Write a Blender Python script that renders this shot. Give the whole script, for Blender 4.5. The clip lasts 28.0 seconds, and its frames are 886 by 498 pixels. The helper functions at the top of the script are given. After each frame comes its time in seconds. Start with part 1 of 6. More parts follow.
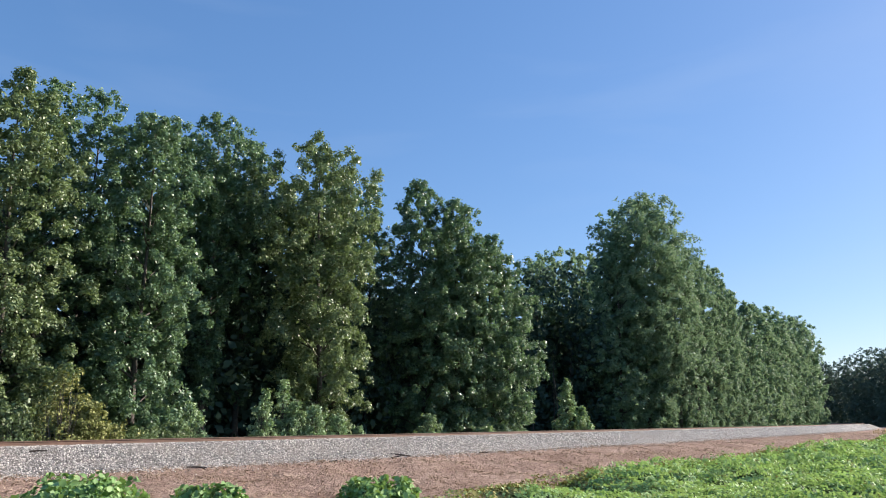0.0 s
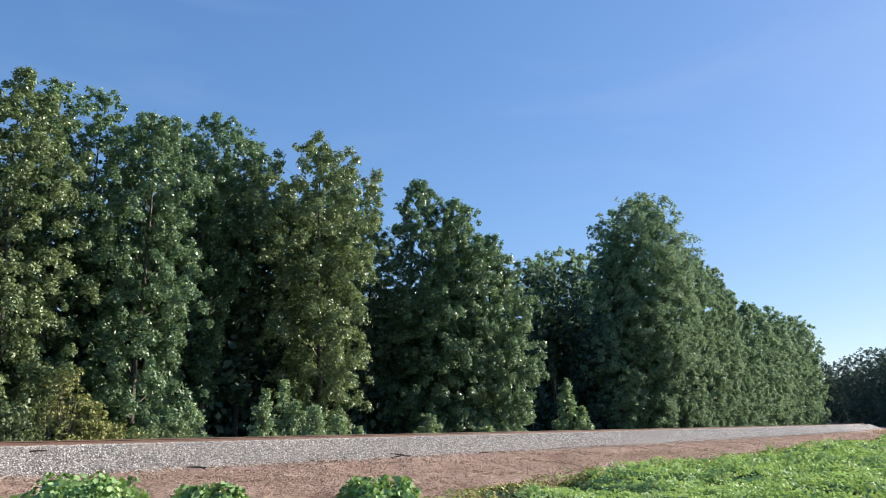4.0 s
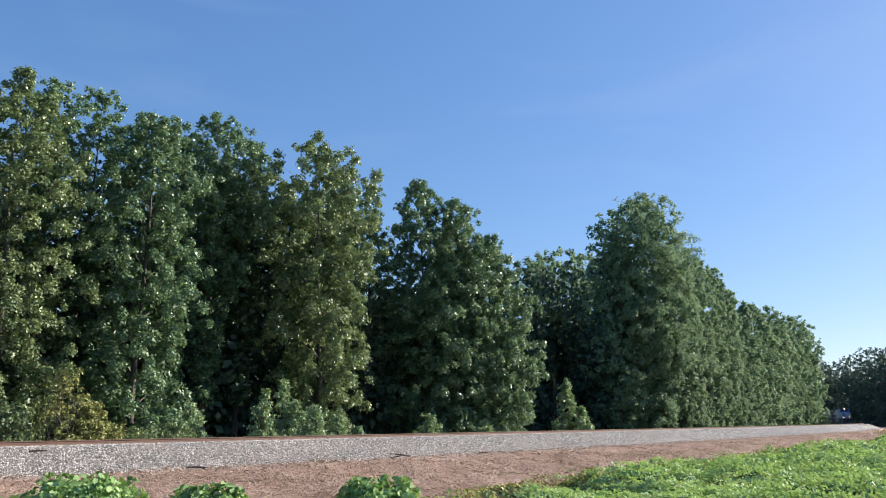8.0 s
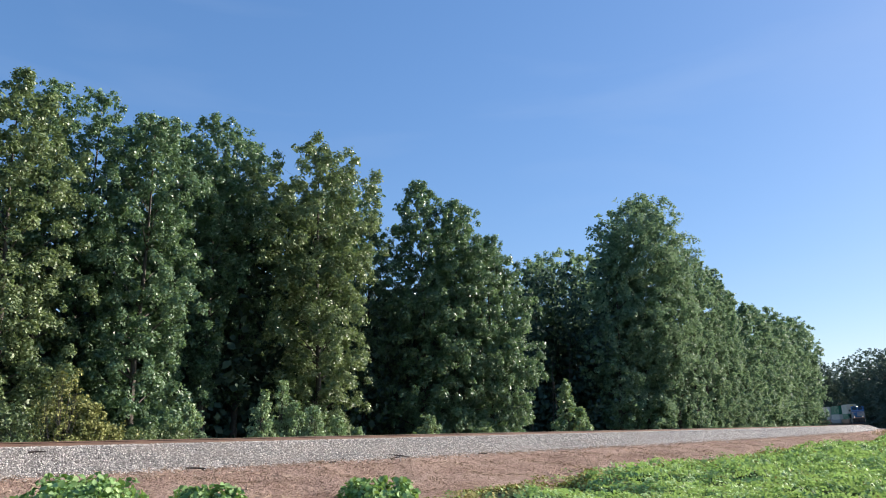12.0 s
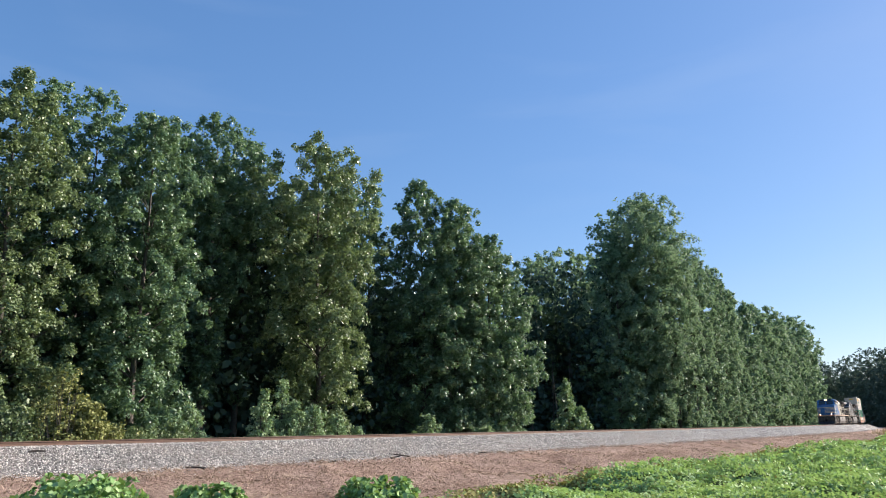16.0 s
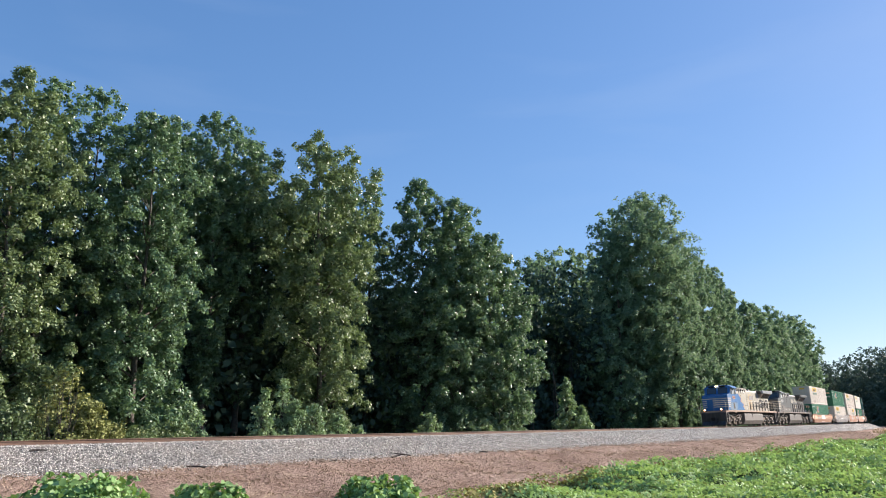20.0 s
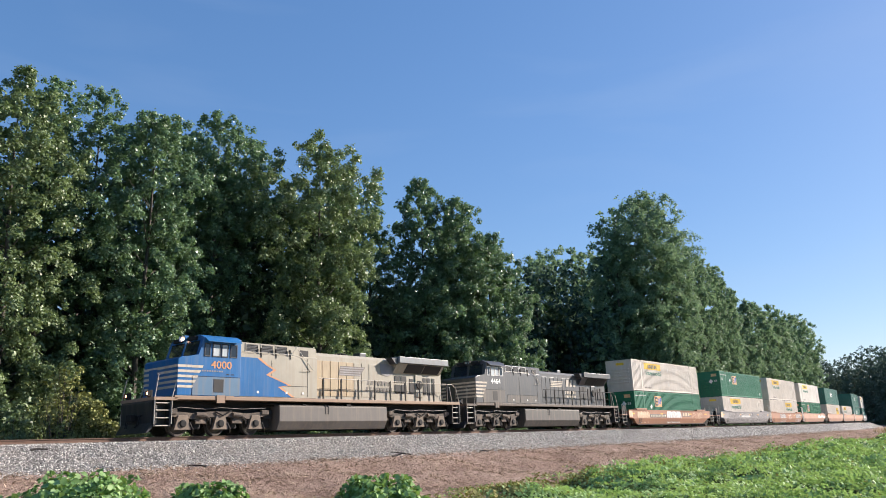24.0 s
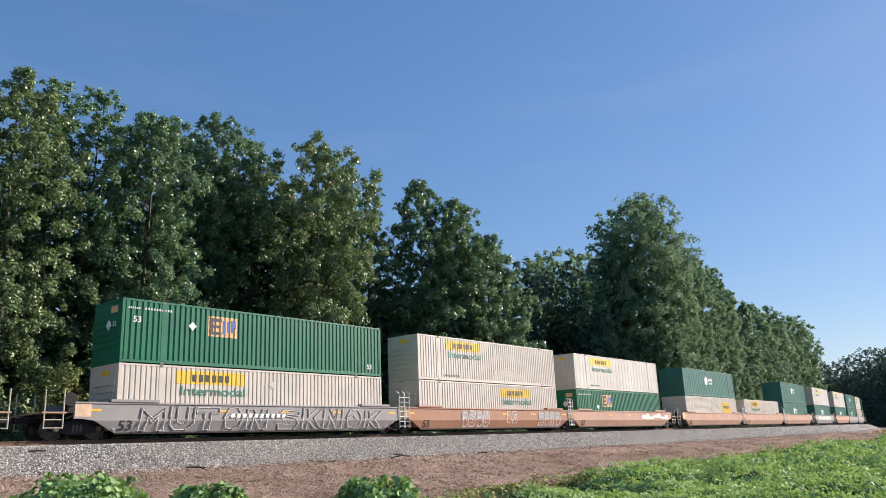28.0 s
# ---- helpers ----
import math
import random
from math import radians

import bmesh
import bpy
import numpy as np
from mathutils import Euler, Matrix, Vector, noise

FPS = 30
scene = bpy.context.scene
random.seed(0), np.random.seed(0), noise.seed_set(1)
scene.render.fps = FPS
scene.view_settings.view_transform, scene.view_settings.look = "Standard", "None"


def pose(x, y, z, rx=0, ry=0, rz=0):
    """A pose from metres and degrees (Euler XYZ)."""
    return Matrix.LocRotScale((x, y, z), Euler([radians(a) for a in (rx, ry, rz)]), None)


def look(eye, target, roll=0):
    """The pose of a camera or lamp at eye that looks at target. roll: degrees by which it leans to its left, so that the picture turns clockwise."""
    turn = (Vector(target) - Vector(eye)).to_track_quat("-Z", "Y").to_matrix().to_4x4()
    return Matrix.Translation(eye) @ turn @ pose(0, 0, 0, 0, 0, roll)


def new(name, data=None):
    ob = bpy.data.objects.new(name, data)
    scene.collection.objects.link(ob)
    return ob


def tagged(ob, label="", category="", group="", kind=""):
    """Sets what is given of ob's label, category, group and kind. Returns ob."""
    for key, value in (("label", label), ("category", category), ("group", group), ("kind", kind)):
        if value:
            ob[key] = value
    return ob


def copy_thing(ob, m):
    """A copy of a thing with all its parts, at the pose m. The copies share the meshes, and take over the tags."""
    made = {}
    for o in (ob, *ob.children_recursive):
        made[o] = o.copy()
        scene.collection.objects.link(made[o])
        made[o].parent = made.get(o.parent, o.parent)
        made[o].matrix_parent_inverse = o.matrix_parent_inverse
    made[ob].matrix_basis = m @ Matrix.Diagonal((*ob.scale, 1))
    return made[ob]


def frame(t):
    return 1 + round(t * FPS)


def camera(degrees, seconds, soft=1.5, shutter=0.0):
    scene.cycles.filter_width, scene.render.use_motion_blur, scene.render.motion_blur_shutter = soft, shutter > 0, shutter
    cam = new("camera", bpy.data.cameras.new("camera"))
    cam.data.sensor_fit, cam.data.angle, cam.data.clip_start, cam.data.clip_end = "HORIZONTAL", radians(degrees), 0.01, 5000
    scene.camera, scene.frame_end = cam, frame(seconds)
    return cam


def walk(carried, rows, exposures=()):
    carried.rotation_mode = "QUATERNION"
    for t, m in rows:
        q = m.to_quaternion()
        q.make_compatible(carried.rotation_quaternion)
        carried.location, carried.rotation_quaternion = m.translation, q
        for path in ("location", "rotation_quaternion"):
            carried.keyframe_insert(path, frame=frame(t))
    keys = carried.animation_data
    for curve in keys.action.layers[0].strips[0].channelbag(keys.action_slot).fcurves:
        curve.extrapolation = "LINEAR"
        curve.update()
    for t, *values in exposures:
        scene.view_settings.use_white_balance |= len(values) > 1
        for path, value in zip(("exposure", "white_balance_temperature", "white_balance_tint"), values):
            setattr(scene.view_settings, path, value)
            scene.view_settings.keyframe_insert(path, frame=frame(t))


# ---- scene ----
# ---- camera ----
cam = camera(59.72, 28.0, 0.95)
EYE = (   # seconds, small turns of the hand-held camera to the left and up, degrees
    (0, 0.063, 0.000), (0.5, 0.072, 0.000), (1, 0.081, 0.000), (1.5, 0.073, 0.000), (2, 0.064, 0.000), (2.5, 0.065, 0.000), (3, 0.065, 0.000), (3.5, 0.065, 0.000),
    (5.5, 0.063, 0.000), (6, 0.063, 0.000), (6.5, 0.063, 0.000), (7, 0.063, 0.000), (7.5, 0.055, 0.000), (8, 0.039, 0.000), (8.5, 0.031, 0.000), (9, 0.024, 0.008),
    (9.5, 0.008, 0.031), (10, 0.000, 0.039), (10.5, 0.000, 0.031), (11, 0.000, 0.047), (11.5, 0.000, 0.063), (12, 0.000, 0.063), (12.5, 0.000, 0.063), (14.5, 0.000, 0.063),
    (15, 0.000, 0.063), (15.5, 0.000, 0.047), (16, 0.000, 0.016), (16.5, 0.000, 0.000), (17, 0.000, 0.016), (17.5, 0.000, 0.031), (18, 0.000, 0.016), (18.5, 0.000, 0.000),
    (19, 0.000, 0.000), (19.5, 0.016, -0.016), (20, 0.047, -0.047), (20.5, 0.063, -0.047), (21, 0.063, -0.016), (21.5, 0.063, 0.000), (23.5, 0.063, -0.130), (24, 0.095, -0.113),
    (24.5, 0.071, -0.064), (25, 0.031, -0.016), (25.5, 0.008, 0.000), (26, 0.000, 0.000), (26.5, 0.000, 0.000), (27, 0.000, 0.000), (27.5, 0.000, 0.000), (28, 0.000, 0.000),
)
EXPOSURES = ((0.0, 1.22, 5850, 13), (19.0, 1.22, 5850, 13), (22.5, 1.18, 5850, 13), (24.5, 1.08, 5850, 13), (26.0, 0.97, 5850, 13), (28.0, 0.94, 5850, 13))


def eye_rows():
    rows = []
    for t, yaw, pitch in EYE:
        a, e = radians(41.684 + yaw), radians(12.786 + pitch)
        eye = Vector((0.0, -34.22, 0.585))
        way = Vector((math.cos(a) * math.cos(e), math.sin(a) * math.cos(e), math.sin(e)))
        rows.append((t, look(eye, eye + way * 10, -0.4)))
    return rows


walk(cam, eye_rows(), EXPOSURES)

# ---- light ----
SUN_HEADING, SUN_HEIGHT = -23.0, 27.0   # degrees from +x towards +y, and above the horizon
world = bpy.data.worlds.new("sky")
scene.world = world
world.use_nodes = True
wn = world.node_tree.nodes
sky = wn.new("ShaderNodeTexSky")
sky.sky_type, sky.sun_disc = "NISHITA", False
sky.sun_elevation, sky.sun_rotation = radians(SUN_HEIGHT), radians(90 - SUN_HEADING)
sky.air_density, sky.dust_density, sky.ozone_density, sky.altitude = 1.0, 0.45, 3.5, 100
wn["Background"].inputs["Strength"].default_value = 0.122
deep = wn.new("ShaderNodeHueSaturation")
deep.inputs["Saturation"].default_value, deep.inputs["Hue"].default_value = 1.43, 0.506
soften = wn.new("ShaderNodeGamma")
soften.inputs["Gamma"].default_value = 0.59
world.node_tree.links.new(sky.outputs[0], soften.inputs["Color"])
world.node_tree.links.new(soften.outputs[0], deep.inputs["Color"])
# thin cirrus, drawn out along the horizon
where = wn.new("ShaderNodeTexCoord")
drawn = wn.new("ShaderNodeMapping")
drawn.inputs["Scale"].default_value, drawn.inputs["Rotation"].default_value = (1.6, 1.6, 9.0), (radians(14), radians(-9), 0)
wisps = wn.new("ShaderNodeTexNoise")
wisps.inputs["Scale"].default_value, wisps.inputs["Detail"].default_value, wisps.inputs["Distortion"].default_value = 1.5, 5.0, 0.6
thin = wn.new("ShaderNodeMapRange")
thin.inputs["From Min"].default_value, thin.inputs["From Max"].default_value, thin.inputs["To Max"].default_value = 0.5, 0.8, 0.1
veil = wn.new("ShaderNodeMix")
veil.data_type = "RGBA"
veil.inputs[7].default_value = (2.2, 2.5, 2.9, 1)
world.node_tree.links.new(where.outputs["Generated"], drawn.inputs["Vector"])
world.node_tree.links.new(drawn.outputs["Vector"], wisps.inputs["Vector"])
world.node_tree.links.new(wisps.outputs["Fac"], thin.inputs["Value"])
world.node_tree.links.new(thin.outputs["Result"], veil.inputs[0])
world.node_tree.links.new(deep.outputs[0], veil.inputs[6])
world.node_tree.links.new(veil.outputs[2], wn["Background"].inputs["Color"])
sun = new("sun", bpy.data.lights.new("sun", "SUN"))
sun.data.energy, sun.data.angle, sun.data.color = 5.0, radians(0.53), (1.0, 0.86, 0.68)
sd = Vector((math.cos(radians(SUN_HEADING)) * math.cos(radians(SUN_HEIGHT)),
             math.sin(radians(SUN_HEADING)) * math.cos(radians(SUN_HEIGHT)), math.sin(radians(SUN_HEIGHT))))
sun.matrix_world = look(sd * 500, (0, 0, 0))

# ---- the line of the railway: curvature along its length s, top of rail at z = 0 ----
KNOT = (-40, 0, 40, 80, 120, 170, 220, 280, 400)
BEND = (0.00096, 0.00096, 0.00069, 0.0008, 0.00129, 0.00029, 0.00198, 0.00288, 0.00288)
CANT = 0.0431
LS = np.arange(-160.0, 900.0, 1.0)
LH = np.cumsum(np.interp(LS, KNOT, BEND))
LH -= LH[160]
LX, LY = np.cumsum(np.cos(LH)), np.cumsum(np.sin(LH))
LX, LY = LX - LX[160], LY - LY[160]


def line_at(s, u=0.0, z=0.0):
    """World point at s along the line, u to the left of it, level z."""
    h = np.interp(s, LS, LH)
    return Vector((float(np.interp(s, LS, LX) - u * math.sin(h)), float(np.interp(s, LS, LY) + u * math.cos(h)), z))


def line_pose(sa, sb):
    """Pose of a vehicle whose bogies stand at sa and sb, canted with the track."""
    a, b = line_at(sa), line_at(sb)
    turn = math.atan2(b.y - a.y, b.x - a.x)
    return Matrix.Translation((a + b) / 2) @ Matrix.Rotation(turn, 4, "Z") @ Matrix.Rotation(-CANT, 4, "X")


def nearest(X, Y):
    """s and u of many world points (numpy arrays)."""
    X, Y = np.asarray(X, float).ravel(), np.asarray(Y, float).ravel()
    k = np.arange(0, len(LS), 4)
    out_s, out_u = np.empty_like(X), np.empty_like(X)
    for i in range(0, len(X), 4000):
        x, y = X[i:i + 4000], Y[i:i + 4000]
        j = k[np.argmin((x[:, None] - LX[k]) ** 2 + (y[:, None] - LY[k]) ** 2, axis=1)]
        dx, dy, h = x - LX[j], y - LY[j], LH[j]
        out_s[i:i + 4000] = LS[j] + dx * np.cos(h) + dy * np.sin(h)
        out_u[i:i + 4000] = -dx * np.sin(h) + dy * np.cos(h)
    return out_s, out_u

# ---- materials ----
def shader(name):
    m = bpy.data.materials.new(name)
    m.use_nodes = True
    nt = m.node_tree
    return m, nt, nt.nodes["Principled BSDF"]


def link(nt, a, b):
    nt.links.new(a, b)


def noise_node(nt, scale, detail=4.0, rough=0.6, coords="Object", stretch=None):
    tc = nt.nodes.new("ShaderNodeTexCoord")
    n = nt.nodes.new("ShaderNodeTexNoise")
    n.inputs["Scale"].default_value, n.inputs["Detail"].default_value, n.inputs["Roughness"].default_value = scale, detail, rough
    src = tc.outputs[coords]
    if stretch:
        mp = nt.nodes.new("ShaderNodeMapping")
        mp.inputs["Scale"].default_value = stretch
        link(nt, src, mp.inputs["Vector"])
        src = mp.outputs["Vector"]
    link(nt, src, n.inputs["Vector"])
    return n.outputs["Fac"]


def ramp(nt, fac, stops):
    r = nt.nodes.new("ShaderNodeValToRGB")
    el = r.color_ramp.elements
    while len(el) < len(stops):
        el.new(0.5)
    for e, (p, c) in zip(el, stops):
        e.position, e.color = p, (*c, 1)
    link(nt, fac, r.inputs["Fac"])
    return r.outputs["Color"]


def mixed(nt, fac, a, b, blend="MIX"):
    m = nt.nodes.new("ShaderNodeMix")
    m.data_type, m.blend_type = "RGBA", blend
    for sock, val in ((m.inputs[0], fac), (m.inputs[6], a), (m.inputs[7], b)):
        if hasattr(val, "is_output"):
            link(nt, val, sock)
        elif isinstance(val, tuple):
            sock.default_value = (*val, 1)
        else:
            sock.default_value = val
    return m.outputs[2]


def bump(nt, bs, height, strength, dist):
    b = nt.nodes.new("ShaderNodeBump")
    b.inputs["Strength"].default_value, b.inputs["Distance"].default_value = strength, dist
    link(nt, height, b.inputs["Height"])
    link(nt, b.outputs["Normal"], bs.inputs["Normal"])


def tint(c, k):
    return tuple(min(1.0, v * k) for v in c)


def paint(name, colour, rough=0.45, metal=0.0, dirt=(0.16, 0.12, 0.085), wear=0.35, streak=True, gloss=0.5):
    """Vehicle paint: fine tone shifts, rain streaks and road dust in patches."""
    m, nt, bs = shader(name)
    big = noise_node(nt, 0.7, 5)
    base = ramp(nt, big, [(0.3, tint(colour, 0.86)), (0.7, tint(colour, 1.1))])
    run = noise_node(nt, 1.0, 6, 0.7, stretch=(5.0, 5.0, 0.35) if streak else (3, 3, 3))
    spots = ramp(nt, run, [(0.46, (0, 0, 0)), (0.72, (wear, wear, wear))])
    link(nt, mixed(nt, spots, base, dirt), bs.inputs["Base Color"])
    bs.inputs["Roughness"].default_value, bs.inputs["Metallic"].default_value = rough, metal
    bs.inputs["Specular IOR Level"].default_value = gloss
    bump(nt, bs, noise_node(nt, 14, 3), 0.12, 0.02)
    return m


def plain(name, colour, rough=0.6, metal=0.0, var=0.18, scale=3.0):
    m, nt, bs = shader(name)
    link(nt, ramp(nt, noise_node(nt, scale, 5), [(0.3, tint(colour, 1 - var)), (0.7, tint(colour, 1 + var))]), bs.inputs["Base Color"])
    bs.inputs["Roughness"].default_value, bs.inputs["Metallic"].default_value = rough, metal
    bump(nt, bs, noise_node(nt, scale * 12, 3), 0.15, 0.01)
    return m


def glow(name, colour, strength):
    m, nt, bs = shader(name)
    bs.inputs["Base Color"].default_value = (*colour, 1)
    bs.inputs["Emission Color"].default_value = (*colour, 1)
    bs.inputs["Emission Strength"].default_value = strength
    return m


def leafy(name, dark, mid, light, through_colour, gloss=0.62, shine=0.04, thin=0.14):
    """Leaves: each its own green, some light through the blade, a waxy upper side."""
    m, nt, bs = shader(name)
    geo = nt.nodes.new("ShaderNodeNewGeometry")
    col = ramp(nt, geo.outputs["Random Per Island"], [(0.0, dark), (0.55, mid), (1.0, light)])
    patch = noise_node(nt, 0.35, 3)
    col = mixed(nt, ramp(nt, patch, [(0.35, (0, 0, 0)), (0.7, (0.5, 0.5, 0.5))]), col, light)
    link(nt, col, bs.inputs["Base Color"])
    bs.inputs["Roughness"].default_value, bs.inputs["Specular IOR Level"].default_value = gloss, shine
    tr = nt.nodes.new("ShaderNodeBsdfTranslucent")
    tr.inputs["Color"].default_value = (*through_colour, 1)
    mx = nt.nodes.new("ShaderNodeMixShader")
    mx.inputs[0].default_value = thin
    link(nt, bs.outputs[0], mx.inputs[1])
    link(nt, tr.outputs[0], mx.inputs[2])
    link(nt, mx.outputs[0], nt.nodes["Material Output"].inputs["Surface"])
    return m


def ground_soil():
    m, nt, bs = shader("bare_soil")
    a = ramp(nt, noise_node(nt, 0.35, 6), [(0.3, (0.30, 0.205, 0.16)), (0.55, (0.45, 0.325, 0.26)), (0.75, (0.58, 0.435, 0.355))])
    b = ramp(nt, noise_node(nt, 5, 8, 0.8), [(0.40, (0.22, 0.19, 0.17)), (0.56, (1, 1, 1))])
    link(nt, mixed(nt, 0.62, a, b, "MULTIPLY"), bs.inputs["Base Color"])
    bs.inputs["Roughness"].default_value, bs.inputs["Specular IOR Level"].default_value = 0.95, 0.05
    bump(nt, bs, noise_node(nt, 6, 8, 0.8), 1.0, 0.2)
    return m


def ground_grass():
    m, nt, bs = shader("green_undergrowth")
    a = ramp(nt, noise_node(nt, 0.8, 6), [(0.3, (0.03, 0.05, 0.015)), (0.6, (0.06, 0.10, 0.025)), (0.8, (0.10, 0.13, 0.04))])
    link(nt, a, bs.inputs["Base Color"])
    bs.inputs["Roughness"].default_value, bs.inputs["Specular IOR Level"].default_value = 0.9, 0.05
    bump(nt, bs, noise_node(nt, 4, 8, 0.75), 1.0, 0.2)
    return m


def ballast_stone(name, per_island):
    m, nt, bs = shader(name)
    if per_island:
        geo = nt.nodes.new("ShaderNodeNewGeometry")
        fac = geo.outputs["Random Per Island"]
        col = ramp(nt, fac, [(0.0, (0.06, 0.056, 0.052)), (0.35, (0.42, 0.395, 0.36)), (1.0, (0.86, 0.815, 0.745))])
    else:
        tc = nt.nodes.new("ShaderNodeTexCoord")
        v = nt.nodes.new("ShaderNodeTexVoronoi")
        v.inputs["Scale"].default_value = 14
        link(nt, tc.outputs["Object"], v.inputs["Vector"])
        # bed colours far below the loose stones', as shade in the gaps between
        col = ramp(nt, v.outputs["Color"], [(0.1, (0.04, 0.038, 0.036)), (0.5, (0.13, 0.122, 0.112)), (0.9, (0.30, 0.285, 0.262))])
        bump(nt, bs, v.outputs["Distance"], 1.0, 0.05)
    dust = ramp(nt, noise_node(nt, 0.5, 5), [(0.4, (0, 0, 0)), (0.75, (0.35, 0.35, 0.35))])
    link(nt, mixed(nt, dust, col, (0.30, 0.24, 0.19)), bs.inputs["Base Color"])
    bs.inputs["Roughness"].default_value = 0.85
    return m


def rusty(name, colour, rough=0.75):
    m, nt, bs = shader(name)
    a = ramp(nt, noise_node(nt, 2.5, 7, 0.7), [(0.3, tint(colour, 0.6)), (0.6, colour), (0.8, tint(colour, 1.35))])
    link(nt, a, bs.inputs["Base Color"])
    bs.inputs["Roughness"].default_value = rough
    bump(nt, bs, noise_node(nt, 40, 4), 0.3, 0.01)
    return m


M_SOIL, M_GRASS = ground_soil(), ground_grass()
M_BALLAST, M_STONE = ballast_stone("ballast_bed_shade", False), ballast_stone("ballast_stone", True)
M_RAIL = rusty("rail_rust", (0.17, 0.098, 0.066), 0.7)
M_RAILTOP = plain("rail_running_band", (0.45, 0.42, 0.40), 0.3, 0.9)
M_TIE = plain("old_oak_tie", (0.10, 0.075, 0.055), 0.9, 0, 0.35, 6)
M_BARK = plain("bark", (0.07, 0.06, 0.05), 0.9, 0, 0.4, 5)
M_LEAF = leafy("leaf_green", (0.028, 0.066, 0.04), (0.082, 0.15, 0.08), (0.21, 0.30, 0.17), (0.25, 0.39, 0.14), 0.42, 0.4, 0.2)
# row and bay leaves: the near green made paler and bluer as haze
M_LEAF_ROW_HAZED = leafy("leaf_green_row_hazed", (0.055, 0.105, 0.07), (0.13, 0.21, 0.13), (0.245, 0.335, 0.205), (0.30, 0.43, 0.21), 0.55, 0.12, 0.26)
M_LEAF_OLIVE = leafy("leaf_olive", (0.044, 0.076, 0.035), (0.112, 0.158, 0.073), (0.25, 0.31, 0.15), (0.27, 0.37, 0.12), 0.42, 0.36, 0.2)
# distance haze is mixed into this leaf colour: lifted darks, more blue
M_LEAF_FAR_HAZED = leafy("leaf_far_hazed", (0.06, 0.088, 0.072), (0.085, 0.12, 0.098), (0.11, 0.15, 0.118), (0.13, 0.19, 0.13))
# wood leaves coloured darker than the front trees', deep shade put into the green
M_LEAF_WOOD_SHADE = leafy("leaf_wood_shade", (0.03, 0.055, 0.042), (0.055, 0.09, 0.068), (0.085, 0.125, 0.092), (0.08, 0.13, 0.08))
M_LEAF_SHRUB = leafy("leaf_shrub_yellow", (0.11, 0.13, 0.035), (0.23, 0.245, 0.08), (0.38, 0.39, 0.17), (0.3, 0.32, 0.08), 0.5, 0.12)
M_LEAF_SAPLING = leafy("leaf_sapling", (0.09, 0.16, 0.08), (0.22, 0.32, 0.17), (0.40, 0.50, 0.30), (0.30, 0.42, 0.11), 0.4, 0.25, 0.22)
M_LEAF_DRY = leafy("leaf_yellowed", (0.12, 0.125, 0.04), (0.26, 0.25, 0.09), (0.42, 0.38, 0.15), (0.24, 0.22, 0.06))
M_VINE = leafy("vine_leaf", (0.075, 0.155, 0.055), (0.26, 0.41, 0.155), (0.45, 0.60, 0.28), (0.38, 0.54, 0.14), 0.55, 0.08, 0.24)
M_VINE_BROAD = leafy("vine_leaf_broad", (0.06, 0.13, 0.04), (0.17, 0.29, 0.10), (0.37, 0.50, 0.23), (0.30, 0.45, 0.08), 0.55, 0.1, 0.2)
M_STRAW = leafy("dead_stalks", (0.18, 0.12, 0.08), (0.36, 0.27, 0.19), (0.54, 0.43, 0.32), (0.2, 0.15, 0.1), 0.8)
M_DRYGRASS = leafy("dry_grass", (0.25, 0.19, 0.08), (0.36, 0.28, 0.13), (0.45, 0.37, 0.19), (0.3, 0.24, 0.1), 0.8)
M_DEADWOOD = plain("dead_wood", (0.045, 0.037, 0.032), 0.9, 0, 0.4, 8)
M_BLACK = paint("black_paint", (0.02, 0.021, 0.024), 0.5, 0, (0.11, 0.09, 0.07), 0.5)
# grimy steel, its colour taken darker to hold the shade under the vehicles
M_UNDER = plain("grimy_steel_shade_dark", (0.016, 0.0145, 0.0135), 0.8, 0.2, 0.35, 4)
M_TRUCKDUST = paint("dusty_bogie_steel", (0.085, 0.068, 0.055), 0.85, 0.0, (0.25, 0.185, 0.135), 0.8, False)
M_AXLEBOX = paint("tan_dusted_casting", (0.185, 0.145, 0.11), 0.85, 0.0, (0.30, 0.225, 0.165), 0.7, False)
M_WHEEL = plain("wheel_steel", (0.09, 0.075, 0.065), 0.6, 0.4, 0.3, 5)
M_CREAM = paint("weathered_cream_grey", (0.36, 0.325, 0.255), 0.5, 0, (0.28, 0.22, 0.15), 0.55)
M_BLUE = paint("bright_blue_paint", (0.018, 0.125, 0.33), 0.35, 0, (0.20, 0.22, 0.24), 0.3)
M_ORANGE = paint("orange_band", (0.58, 0.27, 0.12), 0.5)
M_DARKGREY = paint("weathered_dark_grey", (0.034, 0.035, 0.039), 0.4, 0, (0.13, 0.105, 0.08), 0.5, gloss=0.95)
M_WHITE = paint("white_stripe", (0.72, 0.70, 0.66), 0.5)
M_STRIPE = paint("cream_stripe", (0.56, 0.49, 0.39), 0.5, 0, (0.28, 0.21, 0.15), 0.6)
M_SILVER = paint("silver_roof", (0.215, 0.225, 0.23), 0.45, 0.1)
M_TANK = paint("dusty_tank_grey", (0.125, 0.11, 0.097), 0.6, 0, (0.22, 0.17, 0.125), 0.6)
M_SILLDARK = paint("grimy_black_sill", (0.075, 0.055, 0.043), 0.65, 0, (0.22, 0.155, 0.11), 0.75)
M_SILL = paint("dusty_sill", (0.30, 0.20, 0.135), 0.65, 0, (0.25, 0.17, 0.11), 0.7)
M_BLUEDUST = paint("dusty_blue_paint", (0.075, 0.155, 0.25), 0.55, 0, (0.20, 0.17, 0.14), 0.6)
